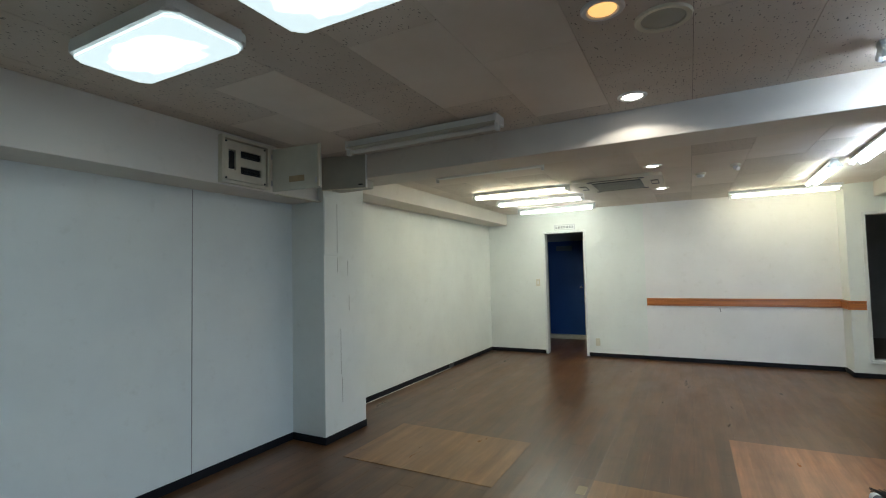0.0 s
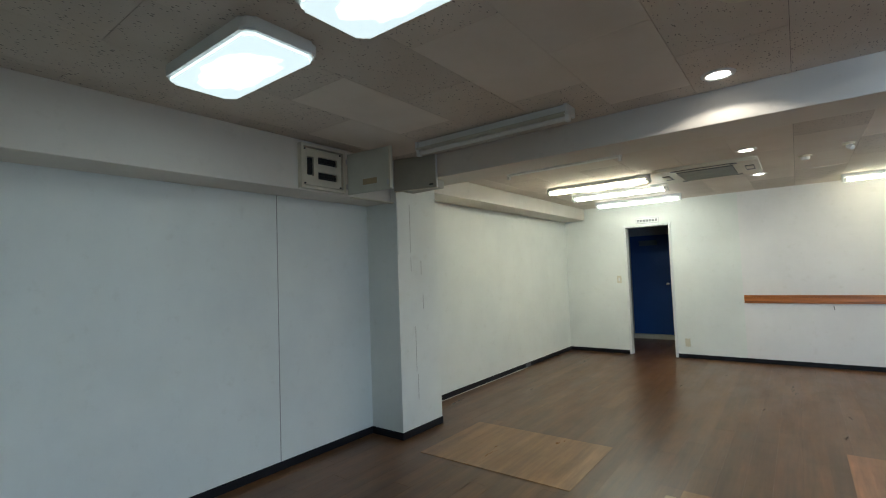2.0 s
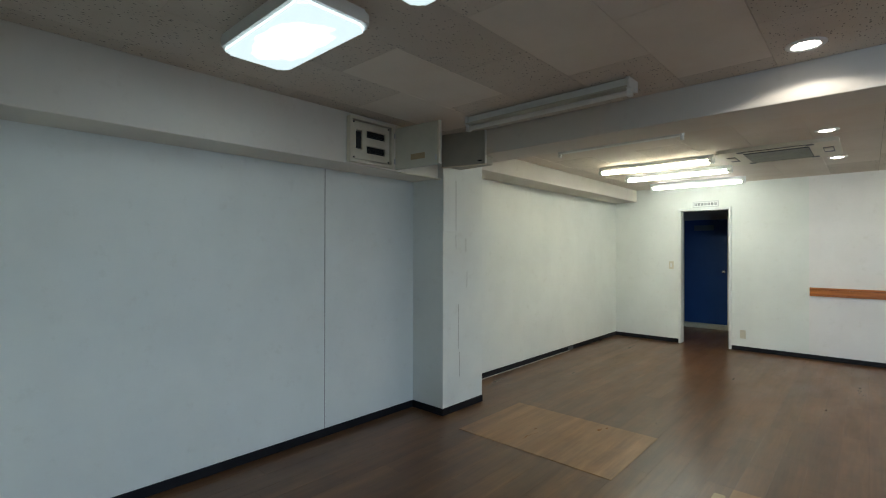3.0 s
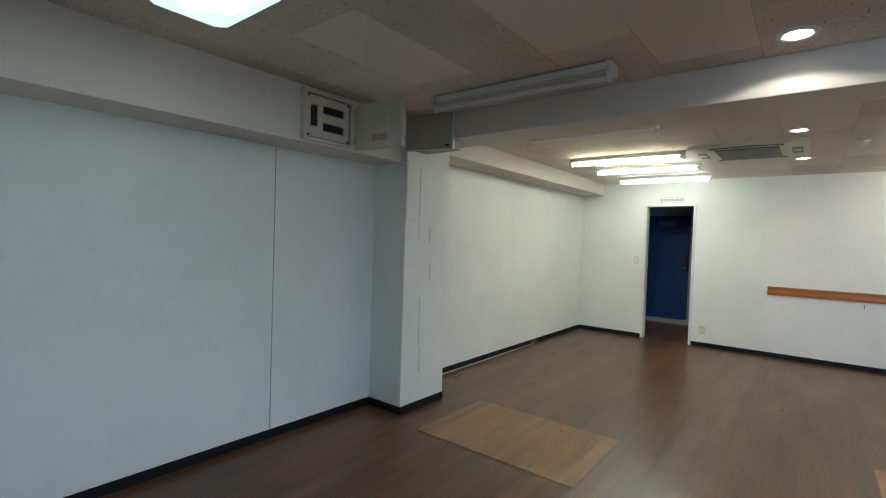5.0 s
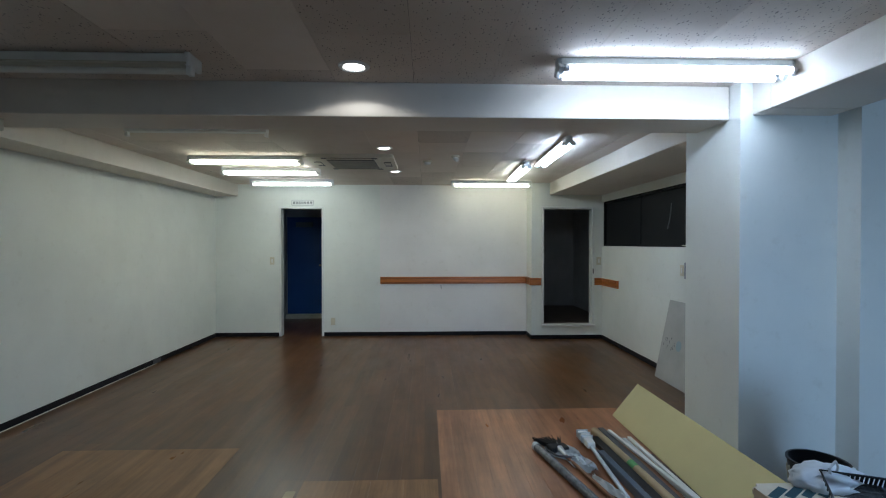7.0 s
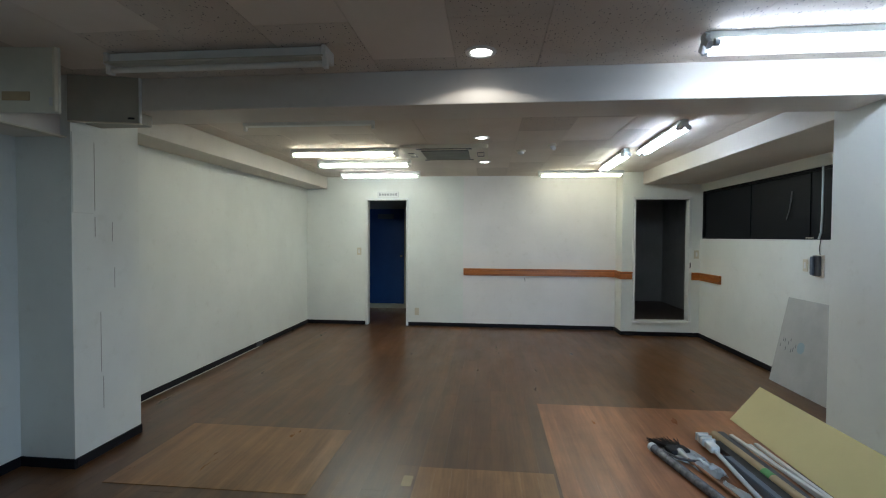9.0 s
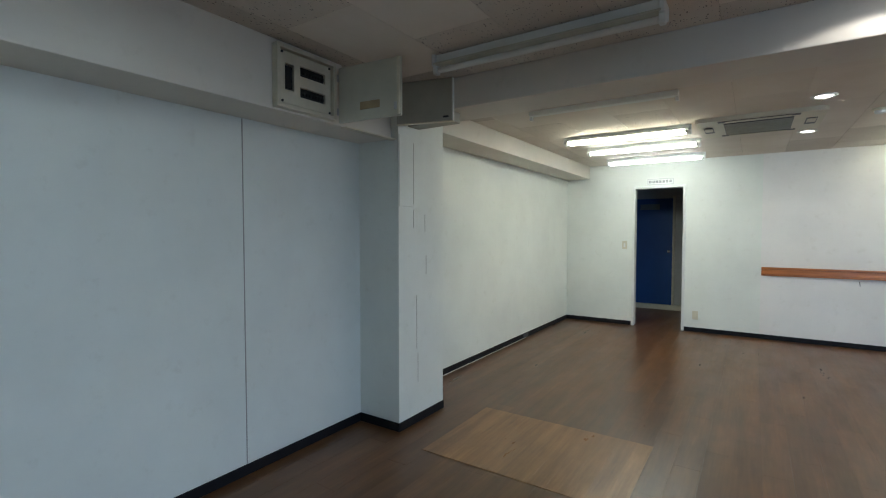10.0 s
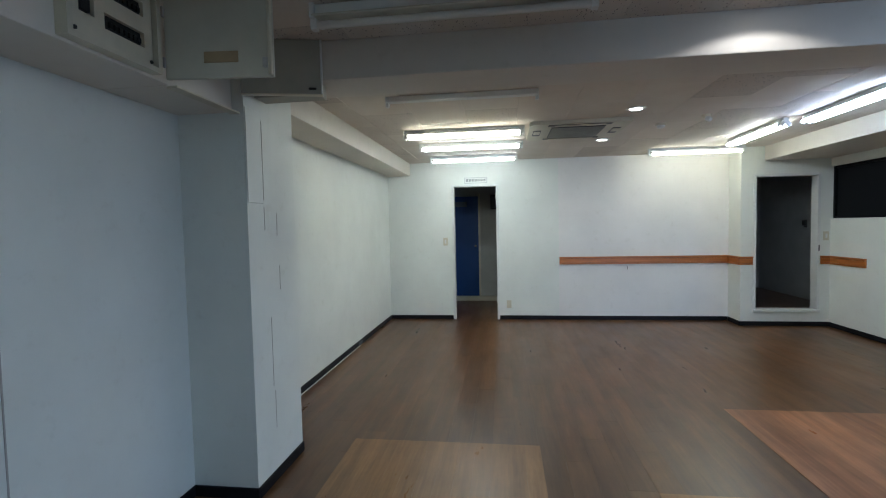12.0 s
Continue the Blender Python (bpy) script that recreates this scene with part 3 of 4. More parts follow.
def breaker_panel():
    p = thing("breaker_panel", "cream metal breaker panel with its door swung open", "breaker panel", (-2.787, 2.305, 2.245))
    # local: x out of the beam, y along the wall
    case = bmesh.new()
    for b in ((-0.005, 0.045, -0.205, -0.185, -0.165, 0.165), (-0.005, 0.045, 0.185, 0.205, -0.165, 0.165), (-0.005, 0.045, -0.185, 0.185, -0.165, -0.145), (-0.005, 0.045, -0.185, 0.185, 0.145, 0.165)):
        box_bm(*b, bm=case)
    part("casing", case, CREAM, p)
    # black sheet added behind the face plate, for the shade in its outline gap
    part("gap", box_bm(-0.004, 0.0, -0.184, 0.184, -0.144, 0.144), BLACK, p)
    fp = plate_bm([-0.176, -0.145, -0.085, -0.045, 0.135, 0.176], [-0.137, -0.085, -0.065, -0.03, 0.03, 0.075, 0.085, 0.137], (0.012, 0.028), {(1, 2), (1, 3), (1, 4), (3, 1), (3, 2), (3, 4), (3, 5)})
    fp_ob = part("face_plate", fp, CREAM, p)
    part("main_breaker", box_bm(0.0, 0.024, -0.135, -0.095, -0.055, 0.065, 0.003), BLACK, p)
    for z in (0.0575, -0.0575):
        row = part("breaker_row", box_bm(0.0, 0.012, -0.044, 0.134, z - 0.027, z + 0.027), BLACK, p)
        for k in range(8):
            part("toggle", box_bm(0.012, 0.019, -0.036 + 0.022 * k, -0.022 + 0.022 * k, z - 0.012, z + 0.008, 0.001, 1), BLACK, row)
    for y, z in ((-0.165, -0.128), (0.165, -0.128), (-0.165, 0.128), (0.165, 0.128)):
        part("screw", cyl_bm((0.028, y, z), (0.033, y, z), 0.007, segs=10), BLACK, p)
    # open door, hinged on the far side
    door = part("panel_door", box_bm(0.0, 0.44, -0.009, 0.009, -0.165, 0.160, 0.004), LIGHTCAB, p, "pale grey door leaf swung open")
    door.matrix_basis = pose(0.04, 0.235, -0.012, 0, 0, 6)
    part("label_holder", box_bm(0.16, 0.30, -0.013, -0.009, -0.105, -0.06, 0.002, 1), TAN, door, "worn tan label")
    part("edge_fold", box_bm(0.425, 0.44, -0.03, -0.0092, -0.16, 0.155, 0.003, 1), CREAM, door)
    for z in (-0.1, 0.1):
        part("hinge", cyl_bm((0.0, -0.014, z - 0.02), (0.0, -0.014, z + 0.02), 0.006, segs=10), STEEL, door)
    part("latch", box_bm(0.40, 0.42, -0.02, -0.009, -0.13, -0.09, 0.002, 1), STEEL, door)


breaker_panel()
cb = thing("cable_cabinet", "dull grey metal cabinet box fixed against the beam", "cabinet", (-2.49, 3.085, 2.27))
leaf = part("cover", box_bm(0.0, 0.402, -0.008, 0.008, -0.112, 0.167, 0.003, 1), GREYCAB, cb, "dull grey cover standing ajar")
leaf.matrix_basis = pose(-0.244, -0.022, 0, 0, 0, 14.5)
part("corner_trim", box_bm(0.4025, 0.411, -0.014, 0.014, -0.112, 0.167, 0.002, 1), WHITE, leaf, "white edge trim")
part("handle", box_bm(0.34, 0.38, -0.017, -0.0082, -0.092, -0.08, 0.003, 1), BLACK, leaf)
part("bottom_flange", box_bm(0.0, 0.411, -0.014, 0.02, -0.118, -0.1125, 0.001, 1), CREAM, leaf)
part("body", box_bm(-0.24, 0.12, 0.094, 0.22, -0.105, -0.034, 0.004), GREYCAB, cb)
cv = thing("cover_strip", "cream metal strip under the dropped beam", "trim strip", (-2.78, 2.83, 2.062))
part("strip", box_bm(-0.02, 0.03, -0.23, 0.24, -0.006, 0.004, 0.002, 1), CREAM, cv)


# ---- lamps ----
def tube_lamp(name, x, y, z, turn, tubes, mat, label, length=1.21, gap=0.046, shade=0.06):
    """A batten lamp under the ceiling: body, sockets and tubes. x, y: its middle."""
    o = thing(name, label, "fluorescent lamp", (x, y, z), turn=turn)
    L = length / 2
    part("batten", box_bm(-L, L, -0.035, 0.035, -0.042, 0.0, 0.006), WHITE, o)
    if tubes == 2:
        part("reflector", box_bm(-L + 0.012, L - 0.012, -shade, shade, -0.048, -0.0422, 0.002, 1), WHITE, o)
    offs = (0.0,) if tubes == 1 else (-gap, gap)
    for dy in offs:
        zt = -0.075 if tubes == 1 else -0.066
        part("tube", cyl_bm((-L + 0.02, dy, zt), (L - 0.02, dy, zt), 0.0155, segs=16), mat, o, smooth=True)
        for s in (-1, 1):
            # each socket is an arm splayed out from the batten's end
            arm = part("socket", slab_bm(-0.013, 0.013, -0.02, 0.02, -0.012, 0.085, 0.008, edge=0.004), WHITE, o)
            arm.matrix_basis = pose(s * L, dy * 0.25, -0.012, 180 - math.degrees(math.atan2(dy * 0.9, 0.055)), 0, 0)
            part("pin_ring", cyl_bm((s * (L - 0.034), dy, zt), (s * (L - 0.012), dy, zt), 0.017), STEEL, o, smooth=True)
    return o


lamp = "lit fluorescent tube lamp on a white batten"
tube_lamp("tube_lamp", 1.455, 2.80, C - 0.002, -0.5, 2, TUBE_B, "lit twin fluorescent lamp close to the beam", gap=0.062, shade=0.064)
tube_lamp("tube_lamp", -1.80, 5.56, C - 0.002, 0, 2, TUBE_W, "lit fluorescent lamp with yellowish tubes", 1.2)
tube_lamp("tube_lamp", -1.785, 6.35, C - 0.002, 0, 2, TUBE_M, lamp, 1.2)
tube_lamp("tube_lamp", -1.82, 7.38, C - 0.002, 0, 1, TUBE_M, lamp, 1.2)
tube_lamp("tube_lamp", 1.15, 7.45, C - 0.002, 0, 1, TUBE_W, lamp, 1.2)
tube_lamp("tube_lamp", 1.335, 6.35, C - 0.002, 88, 2, TUBE_M, lamp, 1.2)
tube_lamp("tube_lamp", 1.44, 5.08, C - 0.002, 88, 2, TUBE_B, lamp, 1.2)
off = thing("unlit_lamp", "unlit fluorescent lamp with a grey dusty reflector", "fluorescent lamp", (-1.62, 2.83, C - 0.002))
part("batten", box_bm(-0.61, 0.61, -0.05, 0.05, -0.05, 0.0, 0.008), WHITE, off)
part("reflector", box_bm(-0.6, 0.6, -0.075, 0.075, -0.062, -0.052, 0.004), LIGHTCAB, off)
part("tube", cyl_bm((-0.585, -0.03, -0.085), (0.585, -0.03, -0.085), 0.016), TUBE_OFF, off, smooth=True)
for s in (-0.6, 0.6):
    part("socket", box_bm(s - 0.014, s + 0.014, -0.05, -0.01, -0.108, -0.055, 0.005), WHITE, off)
    part("end_cap", box_bm(s - 0.012, s + 0.012, -0.07, 0.07, -0.066, 0.0, 0.006), WHITE, off)
ob = thing("unlit_batten", "bare white lamp batten without tubes", "fluorescent lamp", (-1.71, 4.30, C - 0.002))
part("batten", box_bm(-0.57, 0.57, -0.035, 0.035, -0.04, 0.0, 0.006), WHITE, ob)
for s in (-0.56, 0.56):
    part("socket", box_bm(s - 0.012, s + 0.012, -0.018, 0.018, -0.075, -0.04, 0.004), WHITE, ob)


def panel_lamp(x, y):
    o = thing("ceiling_lamp", "lit rounded square ceiling lamp with a pale rim", "ceiling lamp", (x, y, C - 0.002), group="ceiling lamps")
    part("rim", slab_bm(-0.36, 0.36, -0.175, 0.175, -0.055, 0.0, 0.045, edge=0.01), WHITE, o, "pale grey rim")
    part("diffuser", slab_bm(-0.345, 0.345, -0.16, 0.16, -0.072, -0.0555, 0.038, edge=0.01), PANEL_M, o, "glowing white diffuser")


panel_lamp(-1.905, 1.16)
panel_lamp(-0.935, 1.18)


def downlight(x, y, mat, label):
    o = thing("downlight", label, "downlight", (x, y, C - 0.002), group="downlights")
    part("ring", lathe_bm([(0.055, -0.001), (0.062, -0.008), (0.078, -0.008), (0.084, -0.002), (0.084, 0.0), (0.05, 0.0)]), WHITE, o, smooth=True)
    part("bulb", lathe_bm([(0.054, -0.0005), (0.05, -0.006), (0.03, -0.010), (0.01, -0.011)]), mat, o, smooth=True)


downlight(-0.225, 1.88, SPOT_O, "lit warm orange round downlight")
downlight(-0.224, 2.93, SPOT_M, "lit white round downlight")
downlight(-0.255, 5.06, SPOT_M, "lit white round downlight")
downlight(-0.244, 6.55, SPOT_M, "lit white round downlight")
sp = thing("ceiling_speaker", "round grey ceiling speaker grille", "speaker", (-0.02, 2.07, C - 0.002))
part("ring", lathe_bm([(0.085, 0.0), (0.085, -0.008), (0.105, -0.01), (0.11, -0.003), (0.11, 0.0)]), CREAM, sp, smooth=True)
part("grille", lathe_bm([(0.084, -0.002), (0.07, -0.0035), (0.03, -0.012), (0.01, -0.013)]), GREYCAB, sp, smooth=True)
sd = thing("smoke_detector", "round ivory smoke detector on the ceiling", "smoke detector", (0.175, 5.78, C - 0.002))
part("base", lathe_bm([(0.055, 0.0), (0.055, -0.012), (0.048, -0.018)]), IVORY, sd, smooth=True)
part("head", lathe_bm([(0.04, -0.0182), (0.034, -0.04), (0.012, -0.046)]), WHITE, sd, smooth=True)
sd = thing("ceiling_sensor", "small ivory sensor on the ceiling", "sensor", (0.475, 5.45, C - 0.002))
part("base", lathe_bm([(0.045, 0.0), (0.045, -0.015), (0.035, -0.022)]), IVORY, sd, smooth=True)
part("head", cyl_bm((0.0, -0.01, -0.03), (0.02, -0.04, -0.055), 0.026, 0.02), WHITE, sd, smooth=True)


def air_conditioner():
    a = thing("air_conditioner", "ivory ceiling cassette air conditioner with dark grille", "air conditioner", (-0.665, 5.80, C - 0.002))
    part("panel", slab_bm(-0.475, 0.475, -0.42, 0.42, -0.035, 0.0, 0.03, edge=0.01), IVORY, a)
    g = part("grille", box_bm(-0.26, 0.26, -0.27, 0.27, -0.042, -0.0352, 0.003, 1), DARKGREY, a, "dark intake grille")
    for k in range(12):
        y = -0.25 + 0.0455 * k
        part("slat", box_bm(-0.255, 0.255, y - 0.006, y + 0.006, -0.048, -0.0422), GREYCAB, g)
    for x, y, w, d in ((-0.39, 0, 0.04, 0.14), (0.39, 0, 0.04, 0.14), (0, -0.35, 0.3, 0.03), (0, 0.35, 0.3, 0.03)):
        v = part("vent", box_bm(x - w, x + w, y - d, y + d, -0.039, -0.0352, 0.002, 1), BLACK, a)
        part("flap", box_bm(x - w * 0.8, x + w * 0.8, y - d * 0.8, y + d * 0.2, -0.046, -0.0392, 0.002, 1), IVORY, v)


air_conditioner()

structure("trim_caulk", box_bm(XWF + 0.012, XWF + 0.022, 3.9, 6.3, 0.0002, 0.006, 0.002, 1), WHITE, "pale crumbled strip along the baseboard", "trim")

structure("trim_tape", box_bm(XWF + 0.0122, XWF + 0.016, 6.24, 6.4, 0.004, 0.058, 0.001, 1), DARKGREY, "scuffed grey patch on the black baseboard", "trim")
nail = thing("wall_hook", "small bent metal hook below the orange rail", "hook", (0.395, YN, 0.79))
part("hook", curve_bm([(0, 0, 0.02), (0, -0.012, 0.02), (0.004, -0.014, 0.0), (0.006, -0.012, -0.03)], 0.004, 6), DARKGREY, nail)

# ---- seams and cracks in the wallpaper ----
tr = structure("trim_seam", box_bm(XW, XW + 0.004, 2.129, 2.134, 0.062, 2.066), CRACK, "thin vertical panel joint", "joint")
for y, a, b in ((3.25, 1.62, 2.06), (3.39, 1.42, 1.55), (3.405, 1.10, 1.24), (3.285, 0.55, 0.95), (3.25, 1.45, 1.58), (3.30, 0.30, 0.52)):
    structure("trim_crack", box_bm(COL_W - 0.001, COL_W + 0.0015, y, y + 0.004, a, b), CRACK, "split vertical seam in the wallpaper", "crack")
structure("trim_flap", box_bm(COL_W, COL_W + 0.006, 3.085, 3.235, 1.6, 2.1, 0.002, 1), WALL, "raised strip of wallpaper on the pillar", "trim")

# ---- boards leaning on pillar and wall ----
yb = thing("yellow_board", "long pale yellow board leaning against the pillar", "board", (1.775, 2.6, 0.0))
lean = math.degrees(math.atan2(0.27, 0.222))
b = part("sheet", box_bm(0, 0.35, 0, 1.77, 0, 0.012, 0.003, 1), YELLOW, yb)
b.matrix_basis = pose(0, 0, 0.0, 0, -lean, 0)
gb_ = thing("grey_board", "pale grey stained board leaning against the wall", "board", (2.735, 4.6, 0.0))
b = part("sheet", box_bm(0, 0.876, 0, 0.96, 0, 0.006, 0.002, 1), GREYBOARD, gb_)
b.matrix_basis = pose(0, 0, 0, 0, -78.6, 0)
part("stain", slab_bm(0.36, 0.47, 0.56, 0.66, 0.0062, 0.0068, 0.045, edge=0), PAPERBLUE, b, "pale blue smear")
rng = random.Random(9)
for k in range(9):
    x, y = 0.34 + rng.random() * 0.12, 0.68 + 0.028 * k
    part("scribble", box_bm(x, x + 0.03 + 0.02 * rng.random(), y, y + 0.008, 0.0062, 0.0067), INK, b)


# ---- the heap of long things on the floor ----
HEAP = Vector((0.0, -0.12, 0.0))


def lying(name, label, category, p, q):
    """An Empty at p with x towards q, on the floor."""
    p, q = Vector(p) + HEAP, Vector(q) + HEAP
    return thing(name, label, category, p, turn=math.degrees(math.atan2(q.y - p.y, q.x - p.x))), (q - p).length


t_, L = lying("grey_tube", "glossy grey wrapped tube lying on the floor", "tube", (0.95, 3.85, 0.0), (1.21, 2.75, 0))
part("tube", cyl_bm((0, 0, 0.029), (L, 0, 0.029), 0.028, segs=20), SILVER, t_, smooth=True)
part("end_cap", cyl_bm((-0.012, 0, 0.029), (0.03, 0, 0.029), 0.0292, segs=20, bevel=0.004), PALE, t_, smooth=True)

br, L = lying("broom", "broom with black bristles and a brown handle", "broom", (1.06, 4.0, 0), (1.30, 2.85, 0))
bb = bmesh.new()
for k in range(70):
    a = rng.uniform(-0.09, 0.09)
    cyl_bm((0.16, a * 0.5, 0.02 + rng.random() * 0.03), (rng.uniform(-0.02, 0.03), a * 1.25, 0.006 + rng.random() * 0.03), 0.005, 0.002, 5, bb)
part("bristles", bb, BRISTLE, br)
part("head", box_bm(0.15, 0.24, -0.07, 0.07, 0.008, 0.05, 0.012), BRISTLE, br)
part("ferrule", cyl_bm((0.22, 0, 0.03), (0.32, 0, 0.025), 0.03, 0.014), STEEL, br, smooth=True)
part("handle", cyl_bm((0.30, 0, 0.024), (L, 0, 0.014), 0.0125), BROWN, br, "brown wooden handle", True)


def folded_sheet(l, w, lift, seed, thick=0.004):
    """A crumpled sheet l by w, lifted in folds."""
    bm = bmesh.new()
    n, m = 22, 12
    vs = [[bm.verts.new((l * i / n, w * (j / m - 0.5) * (0.35 + 0.65 * math.sin(math.pi * min(1, (i + 2) / n * 0.9))), 0.008 + lift * (0.5 + 0.5 * noise.noise(Vector((i * 0.33, j * 0.45, seed)))) * (0.3 + 0.7 * math.sin(math.pi * j / m)))) for j in range(m + 1)] for i in range(n + 1)]
    for i in range(n):
        for j in range(m):
            bm.faces.new((vs[i][j], vs[i + 1][j], vs[i + 1][j + 1], vs[i][j + 1]))
    bmesh.ops.solidify(bm, geom=list(bm.faces), thickness=thick)
    return bm


pan, L = lying("dustpan", "pale grey plastic dustpan lying beside the broom", "dustpan", (1.08, 3.93, 0), (1.24, 3.5, 0))
part("scoop", folded_sheet(0.30, 0.22, 0.045, 3.1), PALE, pan, smooth=True)
part("rim", curve_bm([(0.02, -0.06, 0.012), (0.1, -0.1, 0.02), (0.22, -0.1, 0.03), (0.3, -0.03, 0.04), (0.3, 0.03, 0.04)], 0.008), DARKGREY, pan)
part("grip", cyl_bm((0.28, 0, 0.035), (0.42, 0, 0.02), 0.018, 0.014), PALE, pan, smooth=True)

sq, L = lying("mop", "white plastic mop head with a pale rod", "mop", (1.33, 4.02, 0), (1.345, 3.16, 0))
part("head", box_bm(0.02, 0.15, -0.035, 0.04, 0.03, 0.085, 0.012), WHITE, sq)
for x in (0.03, 0.08, 0.13):
    part("rib", box_bm(x, x + 0.012, -0.041, 0.046, 0.035, 0.09, 0.004), PALE, sq)
part("clamp", box_bm(0.15, 0.24, -0.03, 0.03, 0.03, 0.08, 0.01), WHITE, sq)
part("rod", cyl_bm((0.2, 0, 0.05), (L, -0.02, 0.02), 0.0135), PALE, sq, smooth=True)
rg, L = lying("rag", "crumpled pale blue grey cloth on the heap", "cloth", (1.17, 3.72, 0.0), (1.28, 3.35, 0))
part("cloth", folded_sheet(0.26, 0.16, 0.07, 7.7), PALE, rg, smooth=True)
wp, L = lying("wrapper", "torn white plastic wrapper on the floor", "wrapper", (1.22, 3.42, 0.0), (1.32, 3.1, 0))
part("film", folded_sheet(0.34, 0.07, 0.05, 2.2, 0.002), WHITE, wp, smooth=True)


def strip(name, label, category, p, q, w, h, mat, bevel=0.003, z=0.0):
    o, L = lying(name, label, category, (p[0], p[1], z), (q[0], q[1], z))
    part("strip", box_bm(0, L, -w / 2, w / 2, 0, h, bevel), mat, o)
    return o, L


strip("black_strip", "long black plastic strip lying in the heap", "strip", (1.425, 3.98), (1.50, 2.8), 0.062, 0.04, BLACK)
s_, L = strip("slate_strip", "long slate blue plastic channel in the heap", "strip", (1.375, 3.72), (1.425, 2.95), 0.05, 0.05, SLATE)
part("lip", box_bm(0, 0.8, -0.025, -0.019, 0.0502, 0.058, 0.002, 1), SLATE, s_)
tt, L = lying("cardboard_tube", "long tan cardboard tube with a green mark", "tube", (1.47, 4.10, 0.0), (1.575, 2.75, 0))
part("tube", cyl_bm((0, 0, 0.031), (L, 0, 0.031), 0.030, segs=22), TAN, tt, smooth=True)
part("mark", cyl_bm((0.55, 0, 0.031), (0.63, 0, 0.031), 0.0308, segs=22), GREEN, tt, "green paint mark", True)
strip("grey_strip", "dark grey flat bar lying in the heap", "strip", (1.545, 4.17), (1.62, 2.8), 0.045, 0.03, DARKGREY)
for k, (a, b2, z) in enumerate((((1.575, 4.08), (1.73, 2.75), 0.032), ((1.66, 4.0), (1.70, 2.8), 0.0), ((1.685, 3.97), (1.725, 2.8), 0.022))):
    strip("white_strip", "long white plastic moulding strip in the heap", "strip", a, b2, 0.026, 0.018, PALE if k % 2 else WHITE, z=z)
strip("dark_stick", "dark wooden stick lying along the yellow board", "stick", (1.735, 3.72), (1.752, 2.8), 0.022, 0.02, DARKWOOD)


# ---- clutter by the east pillar ----
def waste_bin(x, y):
    o = thing("waste_bin", "dark round waste bin with pale stripes", "bin", (x, y, 0))
    part("bucket", lathe_bm([(0.092, 0.0), (0.096, 0.004), (0.128, 0.385), (0.134, 0.39), (0.134, 0.40), (0.124, 0.40), (0.093, 0.02), (0.02, 0.018)], 40), BLACK, o, smooth=True)
    for a in (150, 165, 195, 210, 240, 255, 290, 320):
        c, s = math.cos(radians(a)), math.sin(radians(a))
        part("stripe", cyl_bm((0.1 * c, 0.1 * s, 0.04), (0.127 * c, 0.127 * s, 0.36), 0.005, segs=8), CREAM, o)


waste_bin(2.13, 2.67)
tub = thing("storage_tub", "blue plastic storage tub heaped with clutter", "tub", (2.05, 2.29, 0.0))
part("body", slab_bm(-0.34, 0.42, -0.22, 0.22, 0.0, 0.31, 0.05), BLUETUB, tub)
part("lid", slab_bm(-0.355, 0.435, -0.235, 0.235, 0.3105, 0.335, 0.05), BLUETUB, tub)
tw = thing("towel", "beige towel with dark teal diagonal stripes", "towel", (1.845, 2.385, 0.336))
tb = part("cloth", slab_bm(-0.20, 0.15, -0.24, 0.10, 0, 0.05, 0.03, edge=0.015), CLOTH, tw)
for k in range(8):
    x = -0.13 + 0.075 * (k % 4)
    st = part("stripe", box_bm(-0.016, 0.02, -0.065, 0.065, 0.0502, 0.0522, 0.001, 1), TEAL, tb)
    st.matrix_basis = pose(x, 0.02 if k < 4 else -0.13, 0, 0, 0, -55)


def plastic_bag(x, y, z):
    o = thing("plastic_bag", "crumpled translucent white plastic bag", "bag", (x, y, z))
    bm = bmesh.new()
    bmesh.ops.create_icosphere(bm, subdivisions=4, radius=1.0)
    for v in bm.verts:
        n = noise.turbulence_vector(v.co * 1.5, 4, True)
        v.co += n * 0.34
        v.co = Vector((v.co.x * 0.165, v.co.y * 0.10, max(0.0, 0.05 + v.co.z * 0.075)))
    part("film", bm, BAG, o, smooth=True)
    part("handle_loop", curve_bm([(0.0, -0.03, 0.10), (-0.02, -0.04, 0.15), (0.01, -0.04, 0.18), (0.03, -0.03, 0.15), (0.03, -0.02, 0.11)], 0.006), BAG, o)


plastic_bag(1.98, 2.455, 0.336)


def wire_basket(x, y, z):
    o = thing("wire_basket", "black wire basket tipped on the tub", "basket", (x, y, z), turn=-25)
    o.matrix_basis = pose(x, y, z, 24, 0, -22)
    w, d, h = 0.12, 0.09, 0.055
    part("base", slab_bm(-w, w, -d, d, 0.0, 0.012, 0.03, edge=0.004), BLACK, o)
    ring = [(-w, -d, h), (w, -d, h), (w, d, h), (-w, d, h), (-w, -d, h)]
    part("rim", curve_bm(ring, 0.006), BLACK, o)
    for k in range(15):
        u = -w + 2 * w * k / 14
        part("wire", curve_bm([(u, -d, h), (u, -d, 0.008), (u, d, 0.008), (u, d, h)], 0.006, 6), BLACK, o)
    for k in range(1, 8):
        u = -d + 2 * d * k / 8
        part("wire", curve_bm([(-w, u, h), (-w, u, 0.012), (w, u, 0.012), (w, u, h)], 0.0035, 6), BLACK, o)
    part("tag", box_bm(-0.09, -0.02, -d - 0.012, -d - 0.006, 0.02, 0.045, 0.002, 1), WHITE, o, "white tag")


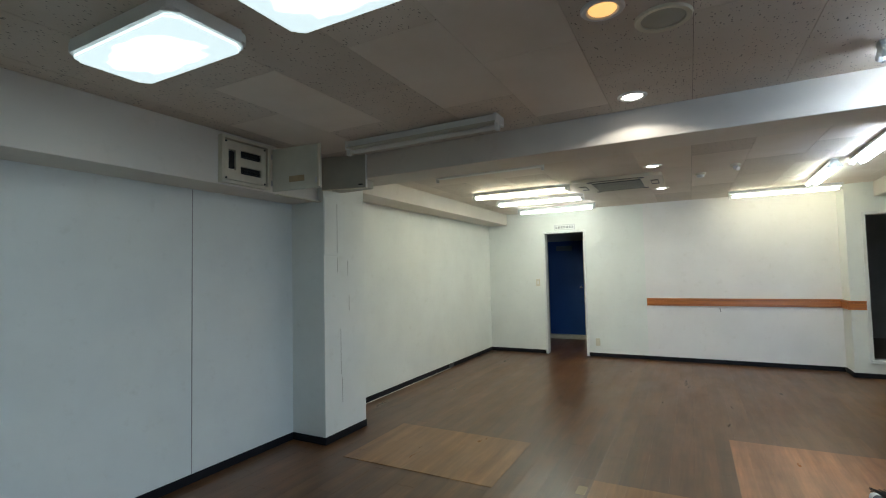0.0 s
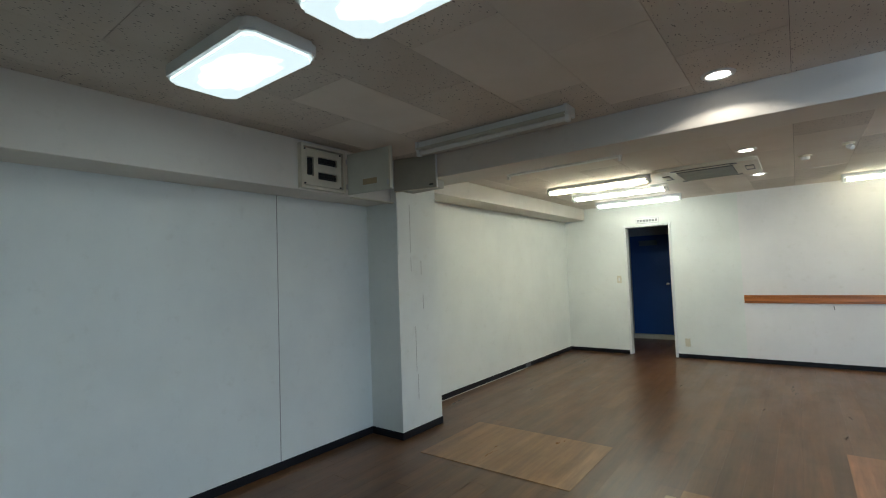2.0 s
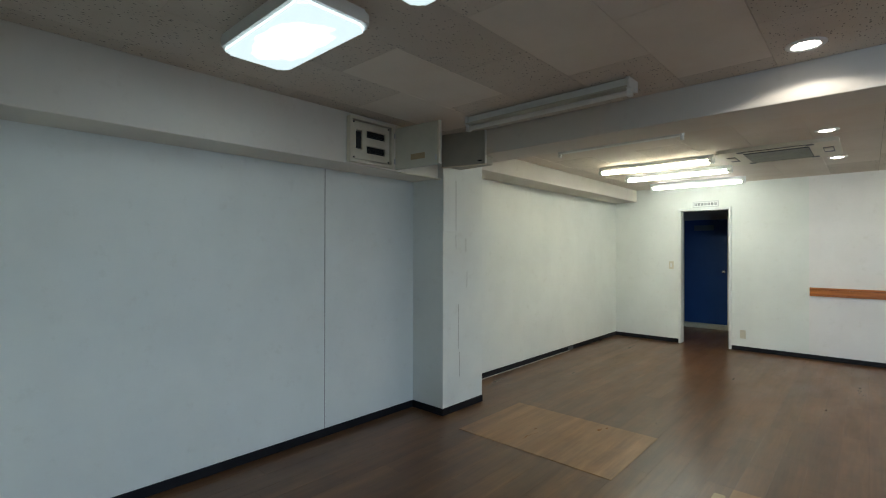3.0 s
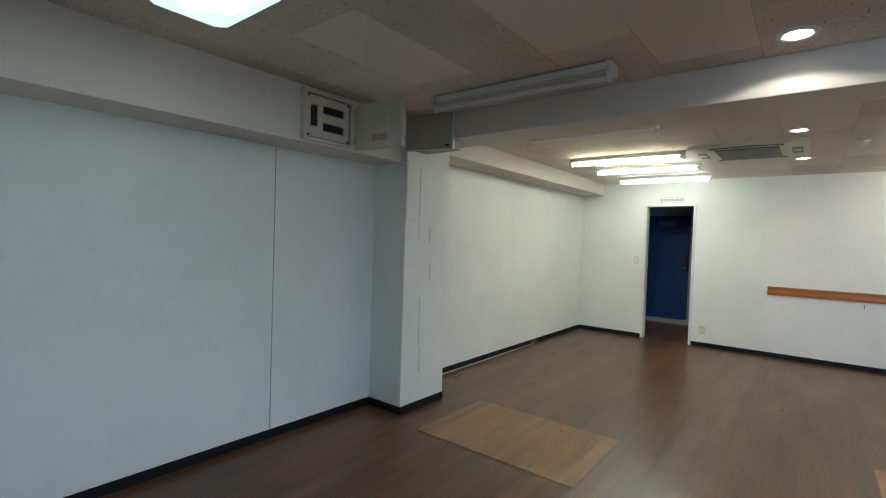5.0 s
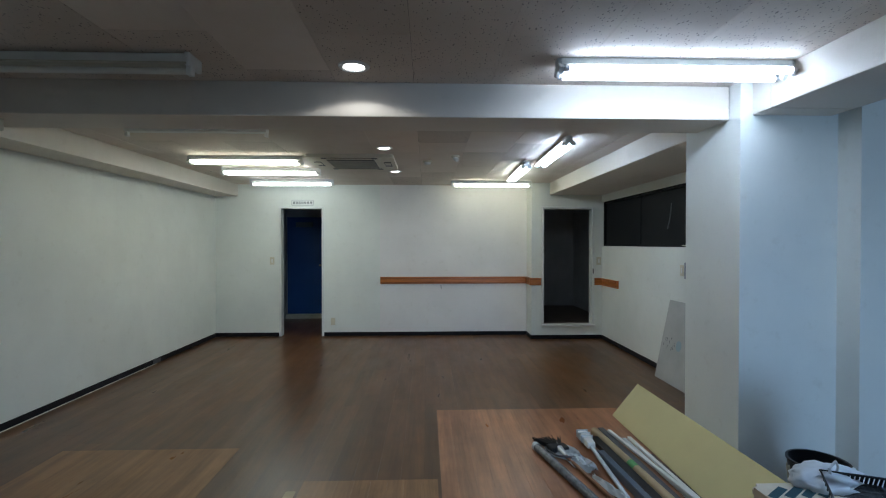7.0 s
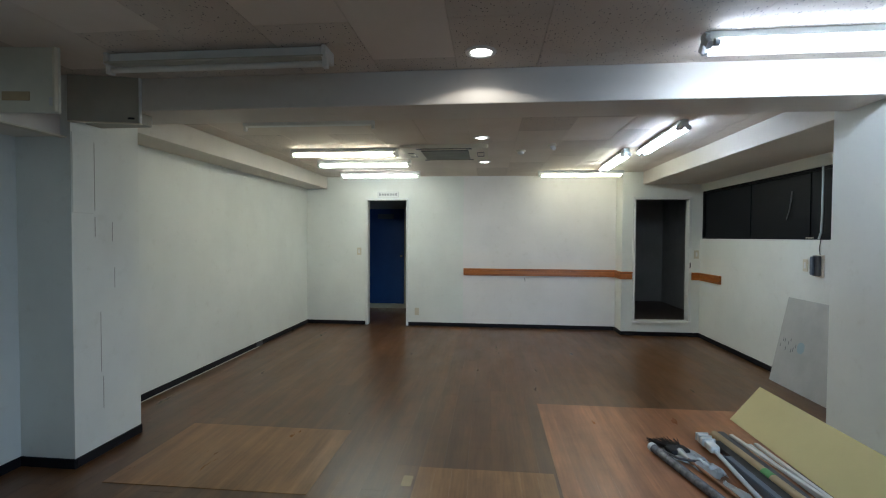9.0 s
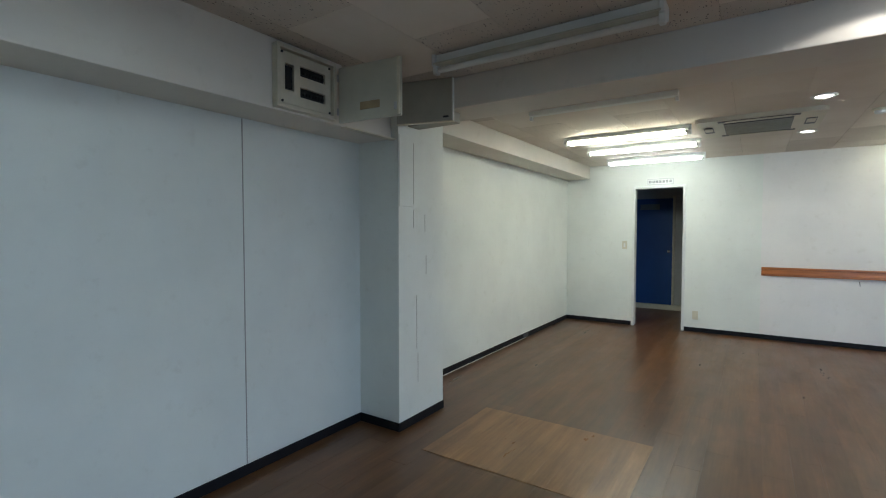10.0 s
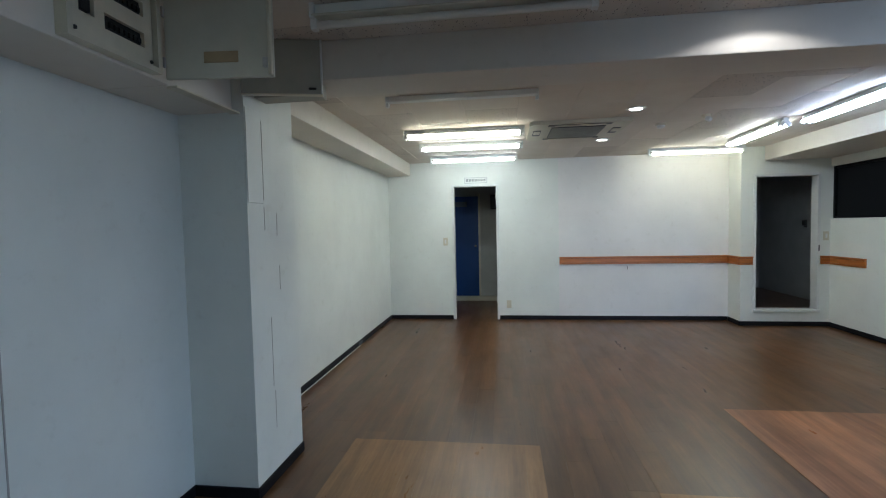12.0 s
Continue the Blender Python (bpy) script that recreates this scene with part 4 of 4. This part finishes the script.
wire_basket(2.035, 2.345, 0.375)
cbl = thing("cable", "looped pale cable lying on the tub", "cable", (2.24, 2.14, 0.336))
part("loop", curve_bm([(0.09 * math.cos(a / 10 * 6.28) - 0.02, 0.05 * math.sin(a / 10 * 6.28), 0.01 + 0.05 * (1 + math.sin(a * 0.63))) for a in range(11)], 0.007), PALE, cbl)


def office_chair(x, y, turn):
    o = thing("office_chair", "black fabric office chair on castors", "chair", (x, y, 0), turn=turn)
    part("seat", slab_bm(-0.23, 0.23, -0.23, 0.22, 0.43, 0.51, 0.08, edge=0.03), FABRIC, o)
    b = part("backrest", slab_bm(-0.21, 0.21, -0.24, 0.24, -0.035, 0.035, 0.10, edge=0.03), FABRIC, o)
    b.matrix_basis = pose(0, 0.25, 0.575, 80, 0, 0)
    part("back_bar", curve_bm([(0, 0.1, 0.42), (0, 0.24, 0.42), (0, 0.31, 0.50), (0, 0.30, 0.66)], 0.02), BLACK, o)
    part("column", cyl_bm((0, 0, 0.10), (0, 0, 0.43), 0.028), BLACK, o, smooth=True)
    for k in range(5):
        a = radians(72 * k + 20)
        leg = part("leg", cyl_bm((0, 0, 0.11), (0.27 * math.cos(a), 0.27 * math.sin(a), 0.075), 0.026, 0.017), BLACK, o)
        c = (0.27 * math.cos(a), 0.27 * math.sin(a), 0.03)
        part("castor", cyl_bm((c[0] - 0.02 * math.sin(a), c[1] + 0.02 * math.cos(a), 0.03), (c[0] + 0.02 * math.sin(a), c[1] - 0.02 * math.cos(a), 0.03), 0.03), BLACK, leg)


office_chair(1.955, 1.76, -40)


# ---- floor planks, last ----
def plank_mesh(name, w, l, h, mat):
    bm = box_bm(0.0003, w - 0.0003, 0.0003, l - 0.0003, 0, h)
    return mesh_of(name, bm, mat)


def floor_planks():
    W, LEN = 0.15, 0.91
    rng = random.Random(2)
    full = plank_mesh("plank", W, LEN, 0.004, FLOOR)
    rest = bmesh.new()
    cuts = {}
    for i in range(44):
        x = -3.3 + W * i
        shift = (0, 0.31, 0.62, 0.16, 0.47)[i % 5]
        for j in range(-4, 11):
            y = LEN * j + shift
            if x < XWF - W or y > 10:
                continue
            near = -3.2 < x < 2.0 and 2.0 < y < 7.0 and y + LEN < 8.0
            if near:
                p = new("plank", full)
                p.location = (x, y, -0.0035)
                p.parent = FLOOR_OB
            else:
                box_bm(x + 0.0006, x + W - 0.0006, y + 0.0006, min(y + LEN, 10.0) - 0.0006, -0.0035, 0.0005, bm=rest)
    r = part("plank_rest", rest, FLOOR_REST, FLOOR_OB)
    tagged(r, kind="stuff")


def patch(name, x0, x1, y0, y1, w, mat, label, dz=0.0):
    o = tagged(new(name), label, "floor patch", kind="structure")
    n = max(1, round((x1 - x0) / w))
    w = (x1 - x0) / n
    me = plank_mesh("plank", w, y1 - y0, 0.003, mat)
    for k in range(n):
        p = new("plank", me)
        p.location = (x0 + w * k, y0, 0.0015 + dz)
        p.parent = o


floor_planks()
patch("floor_patch_1", -2.437, -1.19, 2.945, 3.822, 0.104, PATCH, "lighter brown rectangular patch of plank flooring")
patch("floor_patch_2", -0.60, 0.235, 2.0, 3.33, 0.104, PATCH, "lighter brown rectangular patch of plank flooring")
patch("floor_patch_3", 0.255, 1.995, 1.9, 4.55, 0.109, PATCH_RED, "reddish brown rectangular patch of plank flooring")
dm = structure("floor_damage", slab_bm(-0.68, -0.62, 3.10, 3.22, 0.0005, 0.002, 0.01, edge=0), TAN, "torn spot in the plank floor", "floor damage")
